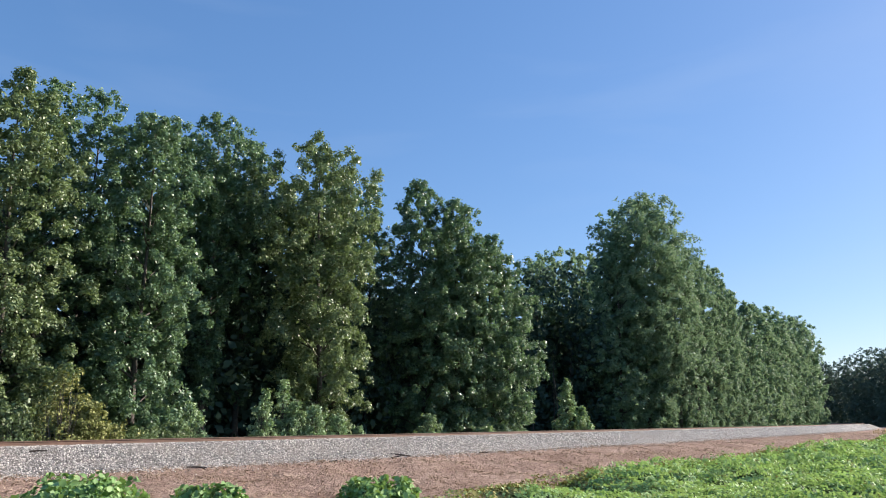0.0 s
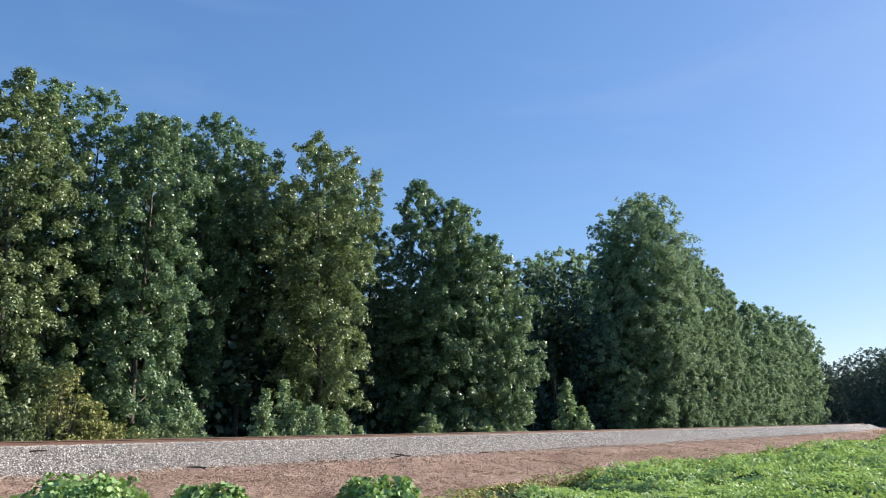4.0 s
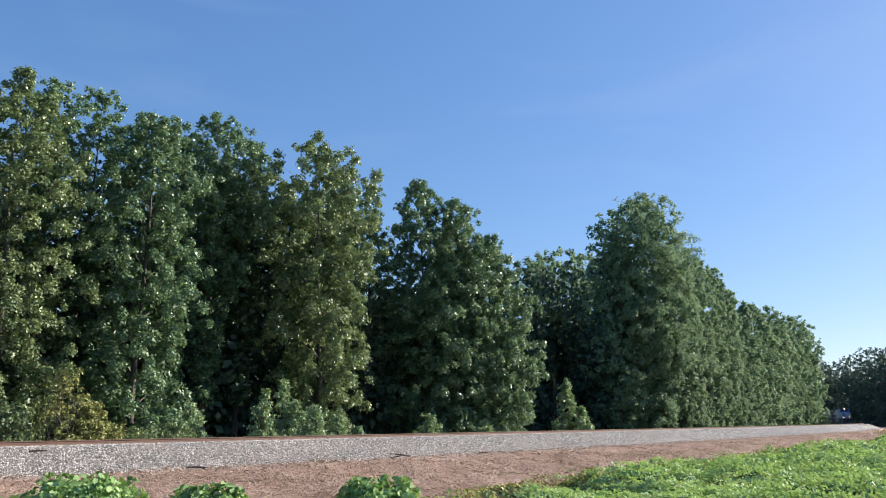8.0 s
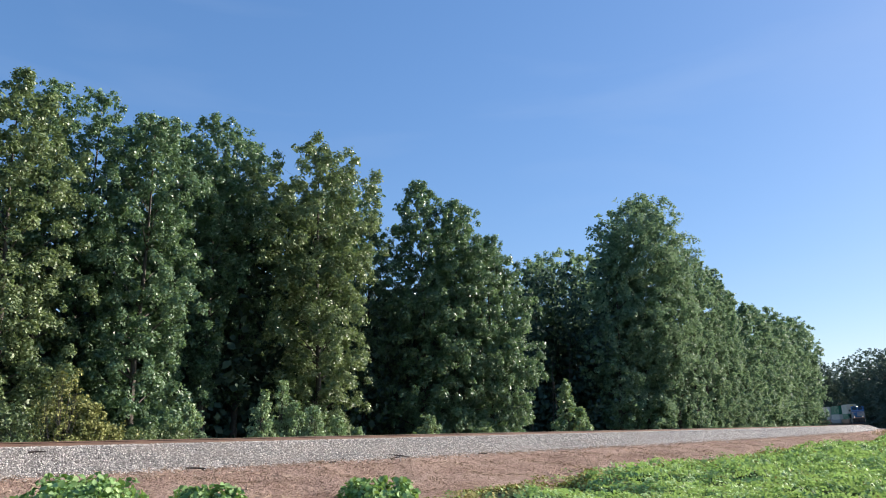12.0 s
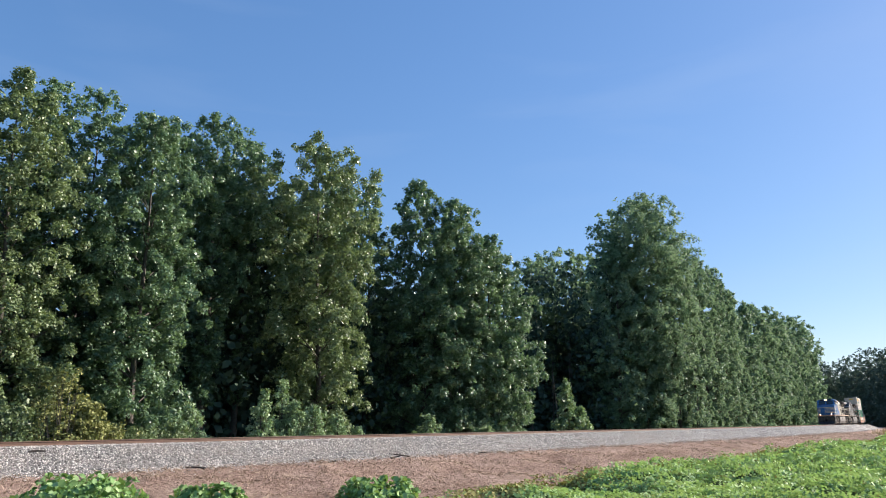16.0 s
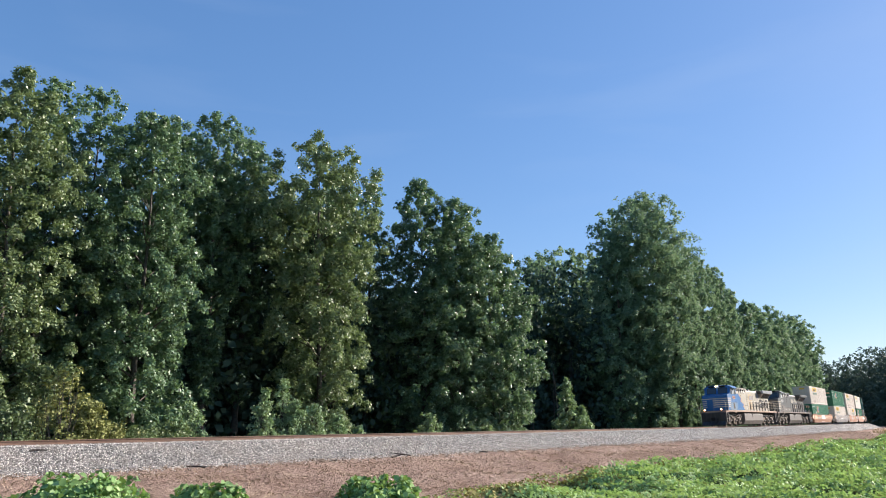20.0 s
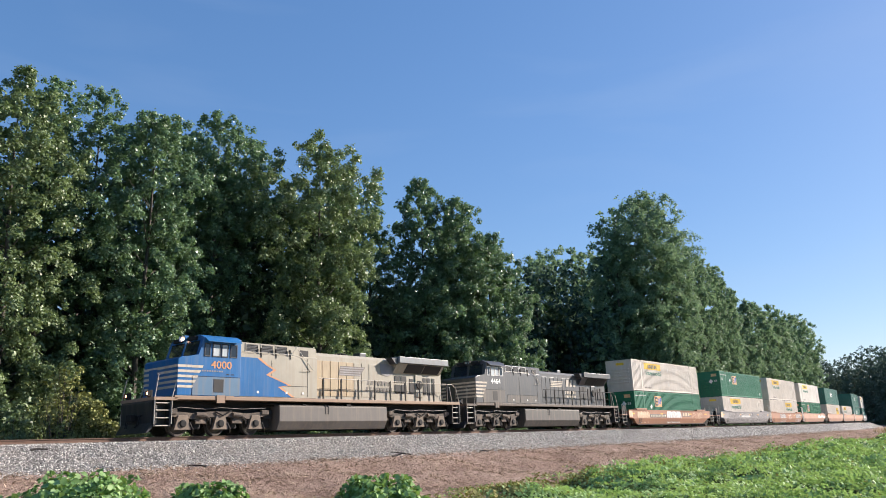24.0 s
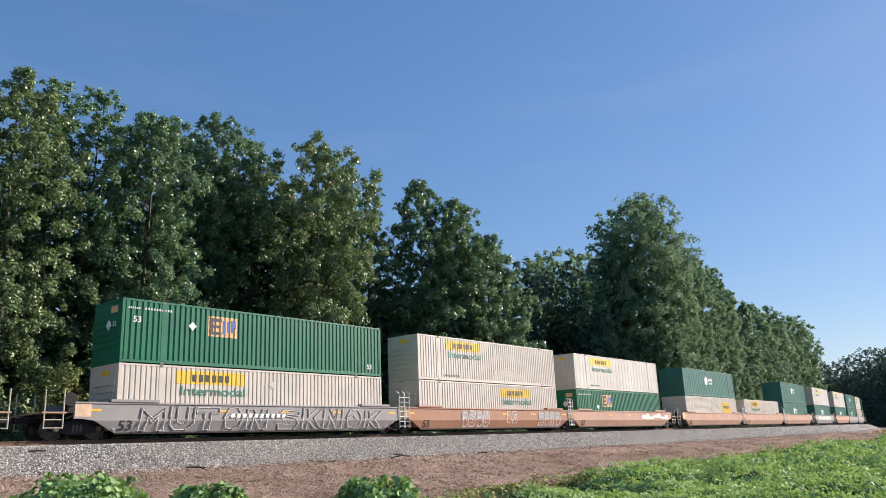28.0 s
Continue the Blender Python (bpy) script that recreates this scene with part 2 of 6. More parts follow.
M_GREYDUST = paint("dusty_grey_paint", (0.075, 0.067, 0.06), 0.6, 0, (0.18, 0.14, 0.105), 0.6)
M_CREAMTAN = paint("tan_stained_cream", (0.42, 0.325, 0.20), 0.55, 0, (0.25, 0.17, 0.10), 0.6)
M_RAILING = plain("pale_railing", (0.48, 0.43, 0.36), 0.5)
M_LOUVRE = plain("dark_louvre", (0.022, 0.02, 0.02), 0.7)
M_LAMP = glow("lamp_lit", (1.0, 0.50, 0.24), 5.0)
M_CWHITE = paint("container_white", (0.58, 0.52, 0.45), 0.5, 0, (0.42, 0.33, 0.24), 0.35)
M_CWHITE_B = paint("container_grey_white", (0.53, 0.50, 0.45), 0.5, 0, (0.36, 0.28, 0.22), 0.4)
M_CGREEN = paint("container_green", (0.01, 0.145, 0.07), 0.42, 0, (0.06, 0.13, 0.09), 0.4)
M_CTEAL = paint("container_teal_green", (0.02, 0.13, 0.10), 0.45, 0, (0.10, 0.15, 0.13), 0.35)
M_YELLOW = paint("yellow_panel", (0.80, 0.52, 0.03), 0.5)
M_TEXTGREEN = plain("green_lettering", (0.012, 0.14, 0.09), 0.5)
M_TEXTDARK = plain("dark_lettering", (0.03, 0.03, 0.03), 0.5)
M_TEXTBLUE = plain("blue_lettering", (0.03, 0.10, 0.36), 0.5)
M_TEXTWHITE = plain("white_lettering", (0.75, 0.74, 0.71), 0.5)
M_PEACH = plain("peach_panel", (0.66, 0.42, 0.20), 0.6)
M_WELLRUST = paint("faded_rust_well", (0.33, 0.15, 0.08), 0.65, 0, (0.30, 0.20, 0.14), 0.6)
M_WELLPINK = paint("faded_pink_well", (0.42, 0.235, 0.16), 0.65, 0, (0.34, 0.25, 0.19), 0.6)
M_WELLGREY = paint("grey_well", (0.27, 0.25, 0.25), 0.6, 0, (0.24, 0.18, 0.14), 0.5)
M_REFLECT = plain("yellow_reflector", (0.75, 0.40, 0.04), 0.5)
M_SPRAYPALE = plain("pale_spray", (0.62, 0.58, 0.55), 0.6)
M_SPRAYDARK = plain("dark_spray", (0.07, 0.065, 0.075), 0.6)
M_SPRAYTAN = plain("tan_spray", (0.60, 0.42, 0.27), 0.6)
M_GLASS, _nt, _bs = shader("cab_glass")
_bs.inputs["Base Color"].default_value = (0.02, 0.025, 0.03, 1)
_bs.inputs["Roughness"].default_value = 0.06
_bs.inputs["Specular IOR Level"].default_value = 0.8
M_PALEGLASS = plain("pale_window_shade", (0.42, 0.45, 0.46), 0.35)


# ---- mesh helpers ----
def part(name, bm, material, parent, label="", smooth=False):
    me = bpy.data.meshes.new(name)
    if isinstance(bm, bmesh.types.BMesh):
        bmesh.ops.recalc_face_normals(bm, faces=bm.faces)
        bm.to_mesh(me)
        bm.free()
    else:
        me = bm
    for mt in material if isinstance(material, (list, tuple)) else [material]:
        me.materials.append(mt)
    if smooth:
        me.polygons.foreach_set("use_smooth", [True] * len(me.polygons))
    o = new(name, me)
    if parent:
        o.parent = parent
    if label:
        o["label"] = label
    return o


def box(bm, x0, x1, y0, y1, z0, z1, bev=0.0):
    v = [bm.verts.new(c) for c in ((x0, y0, z0), (x1, y0, z0), (x1, y1, z0), (x0, y1, z0), (x0, y0, z1), (x1, y0, z1), (x1, y1, z1), (x0, y1, z1))]
    f = [bm.faces.new([v[i] for i in q]) for q in ((0, 3, 2, 1), (4, 5, 6, 7), (0, 1, 5, 4), (1, 2, 6, 5), (2, 3, 7, 6), (3, 0, 4, 7))]
    if bev:
        bmesh.ops.bevel(bm, geom=list({e for q in f for e in q.edges}), offset=bev, segments=2, affect="EDGES", profile=0.6)
    return v


def boxes(*rows, bev=0.0):
    bm = bmesh.new()
    for r in rows:
        box(bm, *r, bev)
    return bm


def prism(bm, poly, a, b, axis="y", bev=0.0):
    """Extrude a polygon: axis y: points are (x, z); axis x: (y, z)."""
    place = (lambda p, k: (p[0], k, p[1])) if axis == "y" else (lambda p, k: (k, p[0], p[1]))
    va, vb = [bm.verts.new(place(p, a)) for p in poly], [bm.verts.new(place(p, b)) for p in poly]
    n = len(poly)
    f = [bm.faces.new(va), bm.faces.new(vb[::-1])] + [bm.faces.new((va[i], vb[i], vb[(i + 1) % n], va[(i + 1) % n])) for i in range(n)]
    if bev:
        bmesh.ops.bevel(bm, geom=list({e for q in f for e in q.edges}), offset=bev, segments=2, affect="EDGES", profile=0.6)
    return va + vb


def tube(bm, pts, r, n=6, r1=None):
    """A round bar along the points."""
    pts = [Vector(p) for p in pts]
    rings = []
    for i, p in enumerate(pts):
        d = (pts[min(i + 1, len(pts) - 1)] - pts[max(i - 1, 0)]).normalized()
        a = d.orthogonal().normalized()
        b = d.cross(a)
        rr = r if r1 is None else r + (r1 - r) * i / (len(pts) - 1)
        rings.append([bm.verts.new(p + (a * math.cos(k * math.tau / n) + b * math.sin(k * math.tau / n)) * rr) for k in range(n)])
    for a, b in zip(rings, rings[1:]):
        best = min(range(n), key=lambda s: sum((a[k].co - b[(k + s) % n].co).length for k in range(n)))
        for k in range(n):
            bm.faces.new((a[k], a[(k + 1) % n], b[(k + 1 + best) % n], b[(k + best) % n]))
    bm.faces.new(rings[0]), bm.faces.new(rings[-1])


def lathe_y(bm, prof, n=20, centre=(0, 0, 0)):
    """Turn a profile of (radius, y) round the y axis."""
    rings = [[bm.verts.new((centre[0] + r * math.cos(k * math.tau / n), centre[1] + y, centre[2] + r * math.sin(k * math.tau / n))) for k in range(n)] for r, y in prof]
    for a, b in zip(rings, rings[1:]):
        for k in range(n):
            bm.faces.new((a[k], a[(k + 1) % n], b[(k + 1) % n], b[k]))
    bm.faces.new(rings[0]), bm.faces.new(rings[-1])


def quads_mesh(name, co):
    """Mesh of loose quads from an array (n, 4, 3)."""
    n = len(co)
    me = bpy.data.meshes.new(name)
    me.vertices.add(4 * n)
    me.vertices.foreach_set("co", np.asarray(co, np.float32).ravel())
    me.loops.add(4 * n)
    me.loops.foreach_set("vertex_index", np.arange(4 * n, dtype=np.int32))
    me.polygons.add(n)
    me.polygons.foreach_set("loop_start", np.arange(0, 4 * n, 4, dtype=np.int32))
    me.update(calc_edges=True)
    return me


def leaves(rng, pos, normal, size, aspect=0.72):
    """Pointed four-cornered blades at pos, facing about normal."""
    n = len(pos)
    nr = normal / np.maximum(np.linalg.norm(normal, axis=1, keepdims=True), 1e-6)
    t = rng.normal(size=(n, 3))
    t -= (t * nr).sum(1, keepdims=True) * nr
    t /= np.maximum(np.linalg.norm(t, axis=1, keepdims=True), 1e-6)
    b = np.cross(nr, t)
    sz = size[:, None]
    w = sz * aspect
    fold = nr * sz * 0.12
    return np.stack([pos - t * sz * 0.5, pos + b * w * 0.5 + fold - t * sz * 0.05, pos + t * sz * 0.55, pos - b * w * 0.5 + fold - t * sz * 0.05], axis=1)


def broad_leaves(name, rng, pos, normal, size, aspect=0.95):
    """Broad rounded blades of two halves folded along the rib, six corners each."""
    n = len(pos)
    nr = normal / np.maximum(np.linalg.norm(normal, axis=1, keepdims=True), 1e-6)
    t = rng.normal(size=(n, 3))
    t -= (t * nr).sum(1, keepdims=True) * nr
    t /= np.maximum(np.linalg.norm(t, axis=1, keepdims=True), 1e-6)
    b = np.cross(nr, t)
    s = size[:, None]
    at = lambda along, side, up: pos + t * s * along + b * s * aspect * side + nr * s * up
    V = np.stack([at(-0.5, 0, 0), at(-0.28, 0.46, 0.10), at(0.18, 0.40, 0.06), at(0.55, 0, -0.06), at(0.18, -0.40, 0.06), at(-0.28, -0.46, 0.10)], 1).reshape(-1, 3)
    F = (np.array([(0, 1, 2, 3), (0, 3, 4, 5)])[None] + 6 * np.arange(n)[:, None, None]).reshape(-1, 4)
    me = bpy.data.meshes.new(name)
    me.vertices.add(len(V))
    me.vertices.foreach_set("co", V.astype(np.float32).ravel())
    me.loops.add(4 * len(F))
    me.loops.foreach_set("vertex_index", F.astype(np.int32).ravel())
    me.polygons.add(len(F))
    me.polygons.foreach_set("loop_start", np.arange(0, 4 * len(F), 4, dtype=np.int32))
    me.update(calc_edges=True)
    return me


def words(body, height, material, parent, m, name="lettering", squeeze=1.0, label="", bold=0.02):
    """Flat lettering in the built-in font, cap height in metres; m places its lower left corner."""
    cu = bpy.data.curves.new("words", "FONT")
    cu.body, cu.size, cu.extrude = body, height / 0.69, 0.002
    cu.offset = bold * height
    tmp = bpy.data.objects.new("words", cu)
    scene.collection.objects.link(tmp)
    me = bpy.data.meshes.new_from_object(tmp.evaluated_get(bpy.context.evaluated_depsgraph_get()))
    bpy.data.objects.remove(tmp)
    bpy.data.curves.remove(cu)
    me.transform(Matrix.Diagonal((squeeze, 1, 1, 1)))
    me.materials.clear()
    me.materials.append(material)
    o = new(name, me)
    o.parent, o.matrix_local = parent, m
    if label:
        o["label"] = label
    return o


def on_side(x, z, y):
    """Placing of lettering on the side that faces -y."""
    return Matrix.Translation((x, y, z)) @ Matrix.Rotation(radians(90), 4, "X")


def on_end(x, y, z):
    """Placing of lettering on an end that faces -x."""
    return Matrix.Translation((x, y, z)) @ Matrix.Rotation(radians(-90), 4, "Z") @ Matrix.Rotation(radians(90), 4, "X")

# ---- ground ----
PROFILE_U = (-400, -60, -30, -20, -15, -12.5, -9, -6, -4.3, -3.6, 3.6, 4.6, 8, 16, 60, 400)
PROFILE_Z = (-2.3, -2.3, -2.3, -2.25, -2.1, -1.85, -1.5, -1.2, -1.08, -1.2, -1.3, -1.35, -1.5, -1.5, -1.3, -1.0)


def ground_level(X, Y):
    X, Y = np.asarray(X, float), np.asarray(Y, float)
    s, u = nearest(X, Y)
    z = np.interp(u, PROFILE_U, PROFILE_Z).reshape(X.shape)
    s, u = s.reshape(X.shape), u.reshape(X.shape)
    z += 1.5 * np.exp(-((X - 0) ** 2 + (Y + 37.5) ** 2) / 36.0)                      # the bank the camera stands on
    z += 1.7 * np.exp(-((s - 150) / 14.0) ** 2 - ((u + 15.5) / 4.0) ** 2)              # grassy mound beside the line
    wob = 0.10 * np.sin(X * 0.9 + 1.3 * np.sin(Y * 0.5)) + 0.07 * np.sin(Y * 1.3 + X * 0.4) + 0.05 * np.sin(X * 2.3 - Y * 1.7)
    z += wob * np.clip((-u - 4.5) / 3.0, 0, 1) + 0.5 * wob * np.clip((u - 5) / 3, 0, 1)
    return z


def build_ground():
    far = np.array([60, 90, 140, 220, 350, 600, 1000, 1700, 3000.0])
    gx = np.concatenate([-30 - far[::-1], np.arange(-30, 0, 2.0), np.arange(0, 160, 0.8), np.arange(160, 420, 4.0), 380 + far])
    gy = np.concatenate([-40 - far[::-1], np.arange(-40, -36, 2.0), np.arange(-36, 14, 0.8), np.arange(14, 110, 4.0), 60 + far])
    X, Y = np.meshgrid(gx, gy, indexing="ij")
    Z = ground_level(X, Y)
    nx, ny = X.shape
    vid = np.arange(nx * ny).reshape(nx, ny)
    f = np.stack([vid[:-1, :-1], vid[1:, :-1], vid[1:, 1:], vid[:-1, 1:]], -1).reshape(-1, 4)
    me = bpy.data.meshes.new("ground")
    me.vertices.add(nx * ny)
    me.vertices.foreach_set("co", np.stack([X, Y, Z], -1).astype(np.float32).ravel())
    me.loops.add(4 * len(f))
    me.loops.foreach_set("vertex_index", f.astype(np.int32).ravel())
    me.polygons.add(len(f))
    me.polygons.foreach_set("loop_start", np.arange(0, 4 * len(f), 4, dtype=np.int32))
    me.update(calc_edges=True)
    cx, cy = (X[:-1, :-1] + X[1:, 1:]) / 2, (Y[:-1, :-1] + Y[1:, 1:]) / 2
    s, u = nearest(cx, cy)
    edge = vine_edge(s)
    mi = ((u < edge) | (u > 9.0)).astype(np.int32)
    me.polygons.foreach_set("material_index", mi)
    me.polygons.foreach_set("use_smooth", np.ones(len(f), bool))
    return tagged(part("ground", me, [M_SOIL, M_GRASS], None), "bare brown soil bank running into green undergrowth", "ground", kind="structure")


def vine_edge(s):
    s = np.asarray(s, float)
    return -14.9 - 0.9 * np.clip((30 - s) / 11, 0, 1) + 0.6 * np.exp(-((s - 62) / 22) ** 2) + 0.4 * np.sin(s * 0.21) + 0.4 * np.sin(s * 0.53 + 1.0) + 0.35 * np.sin(s * 1.3)


def sweep(name, sec, s0, s1, step, closed=False):
    """Sweep a cross-section of (u, z) along the line, canted about the track's centre."""
    ss = np.arange(s0, s1 + step, step)
    bm = bmesh.new()
    rings = []
    for s in ss:
        rings.append([bm.verts.new(line_at(s, u, z - u * CANT)) for u, z in sec])
    n = len(sec)
    for a, b in zip(rings, rings[1:]):
        for k in range(n if closed else n - 1):
            bm.faces.new((a[k], a[(k + 1) % n], b[(k + 1) % n], b[k]))
    return bm


def build_track():
    bed = part("ballast_bank", sweep("ballast", [(-4.9, -1.45), (-4.4, -1.24), (-3.3, -0.75), (-2.1, -0.26), (-1.3, -0.22), (0, -0.24), (1.3, -0.22), (2.1, -0.26), (4.2, -1.3), (4.9, -1.6)], -120, 460, 2.0), M_BALLAST, None, "", True)
    tagged(bed, "grey crushed-stone ballast bank under the track", "ballast", kind="structure")
    track = tagged(new("railway_track"), "single rusty steel track on dark wooden ties", "railway track", kind="structure")
    for side in (-1, 1):
        c = 0.7525 * side
        sec = [(c - 0.036, 0.0), (c - 0.036, -0.035), (c - 0.009, -0.05), (c - 0.009, -0.145), (c - 0.075, -0.165), (c - 0.075, -0.18),
               (c + 0.075, -0.18), (c + 0.075, -0.165), (c + 0.009, -0.145), (c + 0.009, -0.05), (c + 0.036, -0.035), (c + 0.036, 0.0)]
        part("rail", sweep("rail", sec, -120, 460, 2.0, True), M_RAIL, track, "rusty steel rail")
        part("running_band", sweep("band", [(c - 0.025, 0.002), (c + 0.025, 0.002)], -120, 460, 2.0), M_RAILTOP, track, "worn bright top of the rail")
    return track


STONE = np.array([(1, 0, 0), (-1, 0, 0), (0, 1, 0), (0, -1, 0), (0, 0, 1), (0, 0, -1)], float)
STONE_F = np.array([(0, 2, 4), (2, 1, 4), (1, 3, 4), (3, 0, 4), (2, 0, 5), (1, 2, 5), (3, 1, 5), (0, 3, 5)])


def tri_mesh(name, V, F):
    me = bpy.data.meshes.new(name)
    me.vertices.add(len(V))
    me.vertices.foreach_set("co", V.astype(np.float32).ravel())
    me.loops.add(3 * len(F))
    me.loops.foreach_set("vertex_index", F.astype(np.int32).ravel())
    me.polygons.add(len(F))
    me.polygons.foreach_set("loop_start", np.arange(0, 3 * len(F), 3, dtype=np.int32))
    me.update(calc_edges=True)
    return me


def line_many(s, u, z):
    h = np.interp(s, LS, LH)
    return np.stack([np.interp(s, LS, LX) - u * np.sin(h), np.interp(s, LS, LY) + u * np.cos(h), z], -1)


def build_stones():
    rng = np.random.default_rng(5)
    n = 64000
    s = -6 + 196 * rng.random(n) ** 1.9
    u = -4.75 + 3.85 * rng.random(n)
    spill = rng.random(n) < 0.06
    u = np.where(spill, -4.5 - np.abs(rng.normal(0, 0.7, n)), u)
    z = np.interp(u, (-8, -4.9, -4.4, -3.3, -2.1, -1.3, 0), (-1.7, -1.45, -1.24, -0.75, -0.26, -0.22, -0.22)) - u * CANT
    P = line_many(s, u, z)
    low = ground_level(P[:, 0], P[:, 1])
    P[:, 2] = np.maximum(P[:, 2], low) + 0.005
    r = rng.uniform(0.018, 0.041, n) * (1 + 0.008 * np.clip(s, 0, 200))
    V = STONE[None] * (r[:, None, None] * rng.uniform(0.6, 1.25, (n, 6, 1)))
    a = rng.random((n, 3)) * math.tau
    ca, sa = np.cos(a), np.sin(a)
    x, y, zz = V[..., 0], V[..., 1], V[..., 2]
    x, y = x * ca[:, :1] - y * sa[:, :1], x * sa[:, :1] + y * ca[:, :1]
    y, zz = y * ca[:, 1:2] - zz * sa[:, 1:2], y * sa[:, 1:2] + zz * ca[:, 1:2]
    V = np.stack([x, y, zz], -1) + P[:, None]
    F = STONE_F[None] + 6 * np.arange(n)[:, None, None]
    tagged(part("ballast_stones", tri_mesh("stones", V.reshape(-1, 3), F.reshape(-1, 3)), M_STONE, None), "loose grey and white crushed ballast stones", "ballast stones", kind="stuff")


def build_litter():
    """Dead stalks and weed litter on the bare bank."""
    rng = np.random.default_rng(8)
    n = 44000
    s = -8 + 150 * rng.random(n) ** 1.4
    u = -13.5 + 9.2 * rng.random(n)
    P = line_many(s, u, np.zeros(n))
    P[:, 2] = ground_level(P[:, 0], P[:, 1]) + rng.uniform(0.0, 0.05, n)
    nr = rng.normal(size=(n, 3)) * 0.5 + np.array([0, 0, 1.0])
    tagged(part("dead_weed_litter", quads_mesh("litter", leaves(rng, P, nr, rng.uniform(0.10, 0.42, n), 0.09)), M_STRAW, None), "dead brown stalks and weed litter on the bank", "dead weeds", kind="stuff")
    n = 2600
    s, u = -5 + 115 * rng.random(n) ** 1.3, rng.uniform(-12.5, -4.4, n)
    P = line_many(s, u, np.zeros(n))
    P[:, 2] = ground_level(P[:, 0], P[:, 1])
    r = rng.uniform(0.02, 0.06, n) * (1 + (rng.random(n) < 0.08))
    V = (STONE[None] * (r[:, None, None] * rng.uniform(0.5, 1.2, (n, 6, 1))) * np.array([1, 1, 0.6]) + P[:, None]).reshape(-1, 3)
    tagged(part("soil_clods", tri_mesh("clods", V, (STONE_F[None] + 6 * np.arange(n)[:, None, None]).reshape(-1, 3)), M_SOIL, None), "broken clods of brown soil on the bank", "soil clods", kind="stuff")


def build_sticks():
    """Dark pieces of dead wood lying at the foot of the ballast: s, u, length, heading, rise."""
    for i, (s, u, ln, turn, rise) in enumerate(((30.3, -4.45, 1.3, 150, 0.16), (29.4, -4.9, 1.0, 20, 0.05), (24.5, -5.5, 0.7, 20, 0.05), (33.7, -4.8, 0.55, 20, 0.05), (9.4, -4.0, 0.95, 8, 0.04), (12.3, -2.6, 0.6, -6, 0.03), (17.6, -5.0, 0.8, 140, 0.06), (36.8, -5.0, 0.6, 160, 0.05))):
        bm = bmesh.new()
        c, d = Vector((0, 0, 0.04)), Vector((math.cos(radians(turn)), math.sin(radians(turn)), rise))
        tube(bm, [c - d * ln / 2, c - d * ln * 0.1 + Vector((0, 0.02, 0.03)), c + d * ln / 2], 0.05, 6, 0.025)
        tube(bm, [c, c + Vector((d.y * 0.3, -d.x * 0.3, 0.1)) * ln], 0.025, 5, 0.01)
        o = part("dead_branch", bm, M_DEADWOOD, None)
        p = line_at(s, u)
        z = float(ground_level(np.array([p.x]), np.array([p.y]))[0])
        if u > -4.9:
            z = float(np.interp(u, (-4.9, -4.4, -3.3, -2.1), (-1.45, -1.24, -0.75, -0.26))) - u * CANT
        o.location = (p.x, p.y, z)
        tagged(o, "dark dead branch lying at the foot of the ballast", "branch", "dead branches")


# ---- plants ----
def tube_np(pts, radii, n=6):
    """Rings of a tapered stem: vertices and faces."""
    pts, radii = np.asarray(pts, float), np.asarray(radii, float)
    d = np.gradient(pts, axis=0)
    d /= np.maximum(np.linalg.norm(d, axis=1, keepdims=True), 1e-6)
    ref = np.where(np.abs(d[:, 2:]) > 0.9, np.array([[1.0, 0, 0]]), np.array([[0, 0, 1.0]]))
    a = np.cross(d, ref)
    a /= np.linalg.norm(a, axis=1, keepdims=True)
    b = np.cross(d, a)
    k = np.arange(n) * math.tau / n
    V = pts[:, None] + radii[:, None, None] * (a[:, None] * np.cos(k)[None, :, None] + b[:, None] * np.sin(k)[None, :, None])
    m = len(pts)
    i = np.arange(m - 1)[:, None] * n + np.arange(n)[None]
    j = np.arange(m - 1)[:, None] * n + (np.arange(n)[None] + 1) % n
    F = np.concatenate([np.stack([i, j, j + n], -1).reshape(-1, 3), np.stack([i, j + n, i + n], -1).reshape(-1, 3)])
    return V.reshape(-1, 3), F


def stems_mesh(name, stems):
    Vs, Fs, k = [], [], 0
    for pts, rad in stems:
        V, F = tube_np(pts, rad)
        Vs.append(V), Fs.append(F + k)
        k += len(V)
    return tri_mesh(name, np.concatenate(Vs), np.concatenate(Fs))


COLUMN = ((0.0, 0.55), (0.15, 0.85), (0.45, 1.0), (0.7, 0.92), (0.88, 0.62), (0.96, 0.34), (1.0, 0.12))
ROUND = ((0.0, 0.45), (0.2, 0.75), (0.5, 0.9), (0.75, 1.0), (0.9, 0.8), (0.97, 0.5), (1.0, 0.2))
CONE = ((0.0, 0.9), (0.2, 1.0), (0.45, 0.92), (0.7, 0.66), (0.88, 0.36), (0.96, 0.2), (1.0, 0.06))
DOME = ((0.0, 0.75), (0.2, 0.95), (0.45, 1.0), (0.65, 0.88), (0.82, 0.64), (0.94, 0.36), (1.0, 0.12))
SPIRE = ((0.0, 0.8), (0.2, 1.0), (0.45, 0.75), (0.7, 0.4), (0.9, 0.2), (1.0, 0.08))
HIGH = ((0.0, 0.15), (0.3, 0.4), (0.5, 0.8), (0.75, 1.0), (0.9, 0.74), (0.97, 0.42), (1.0, 0.15))
OPEN_SIDE = np.array([-0.2, -0.98])      # towards the field, where the foliage is thickest


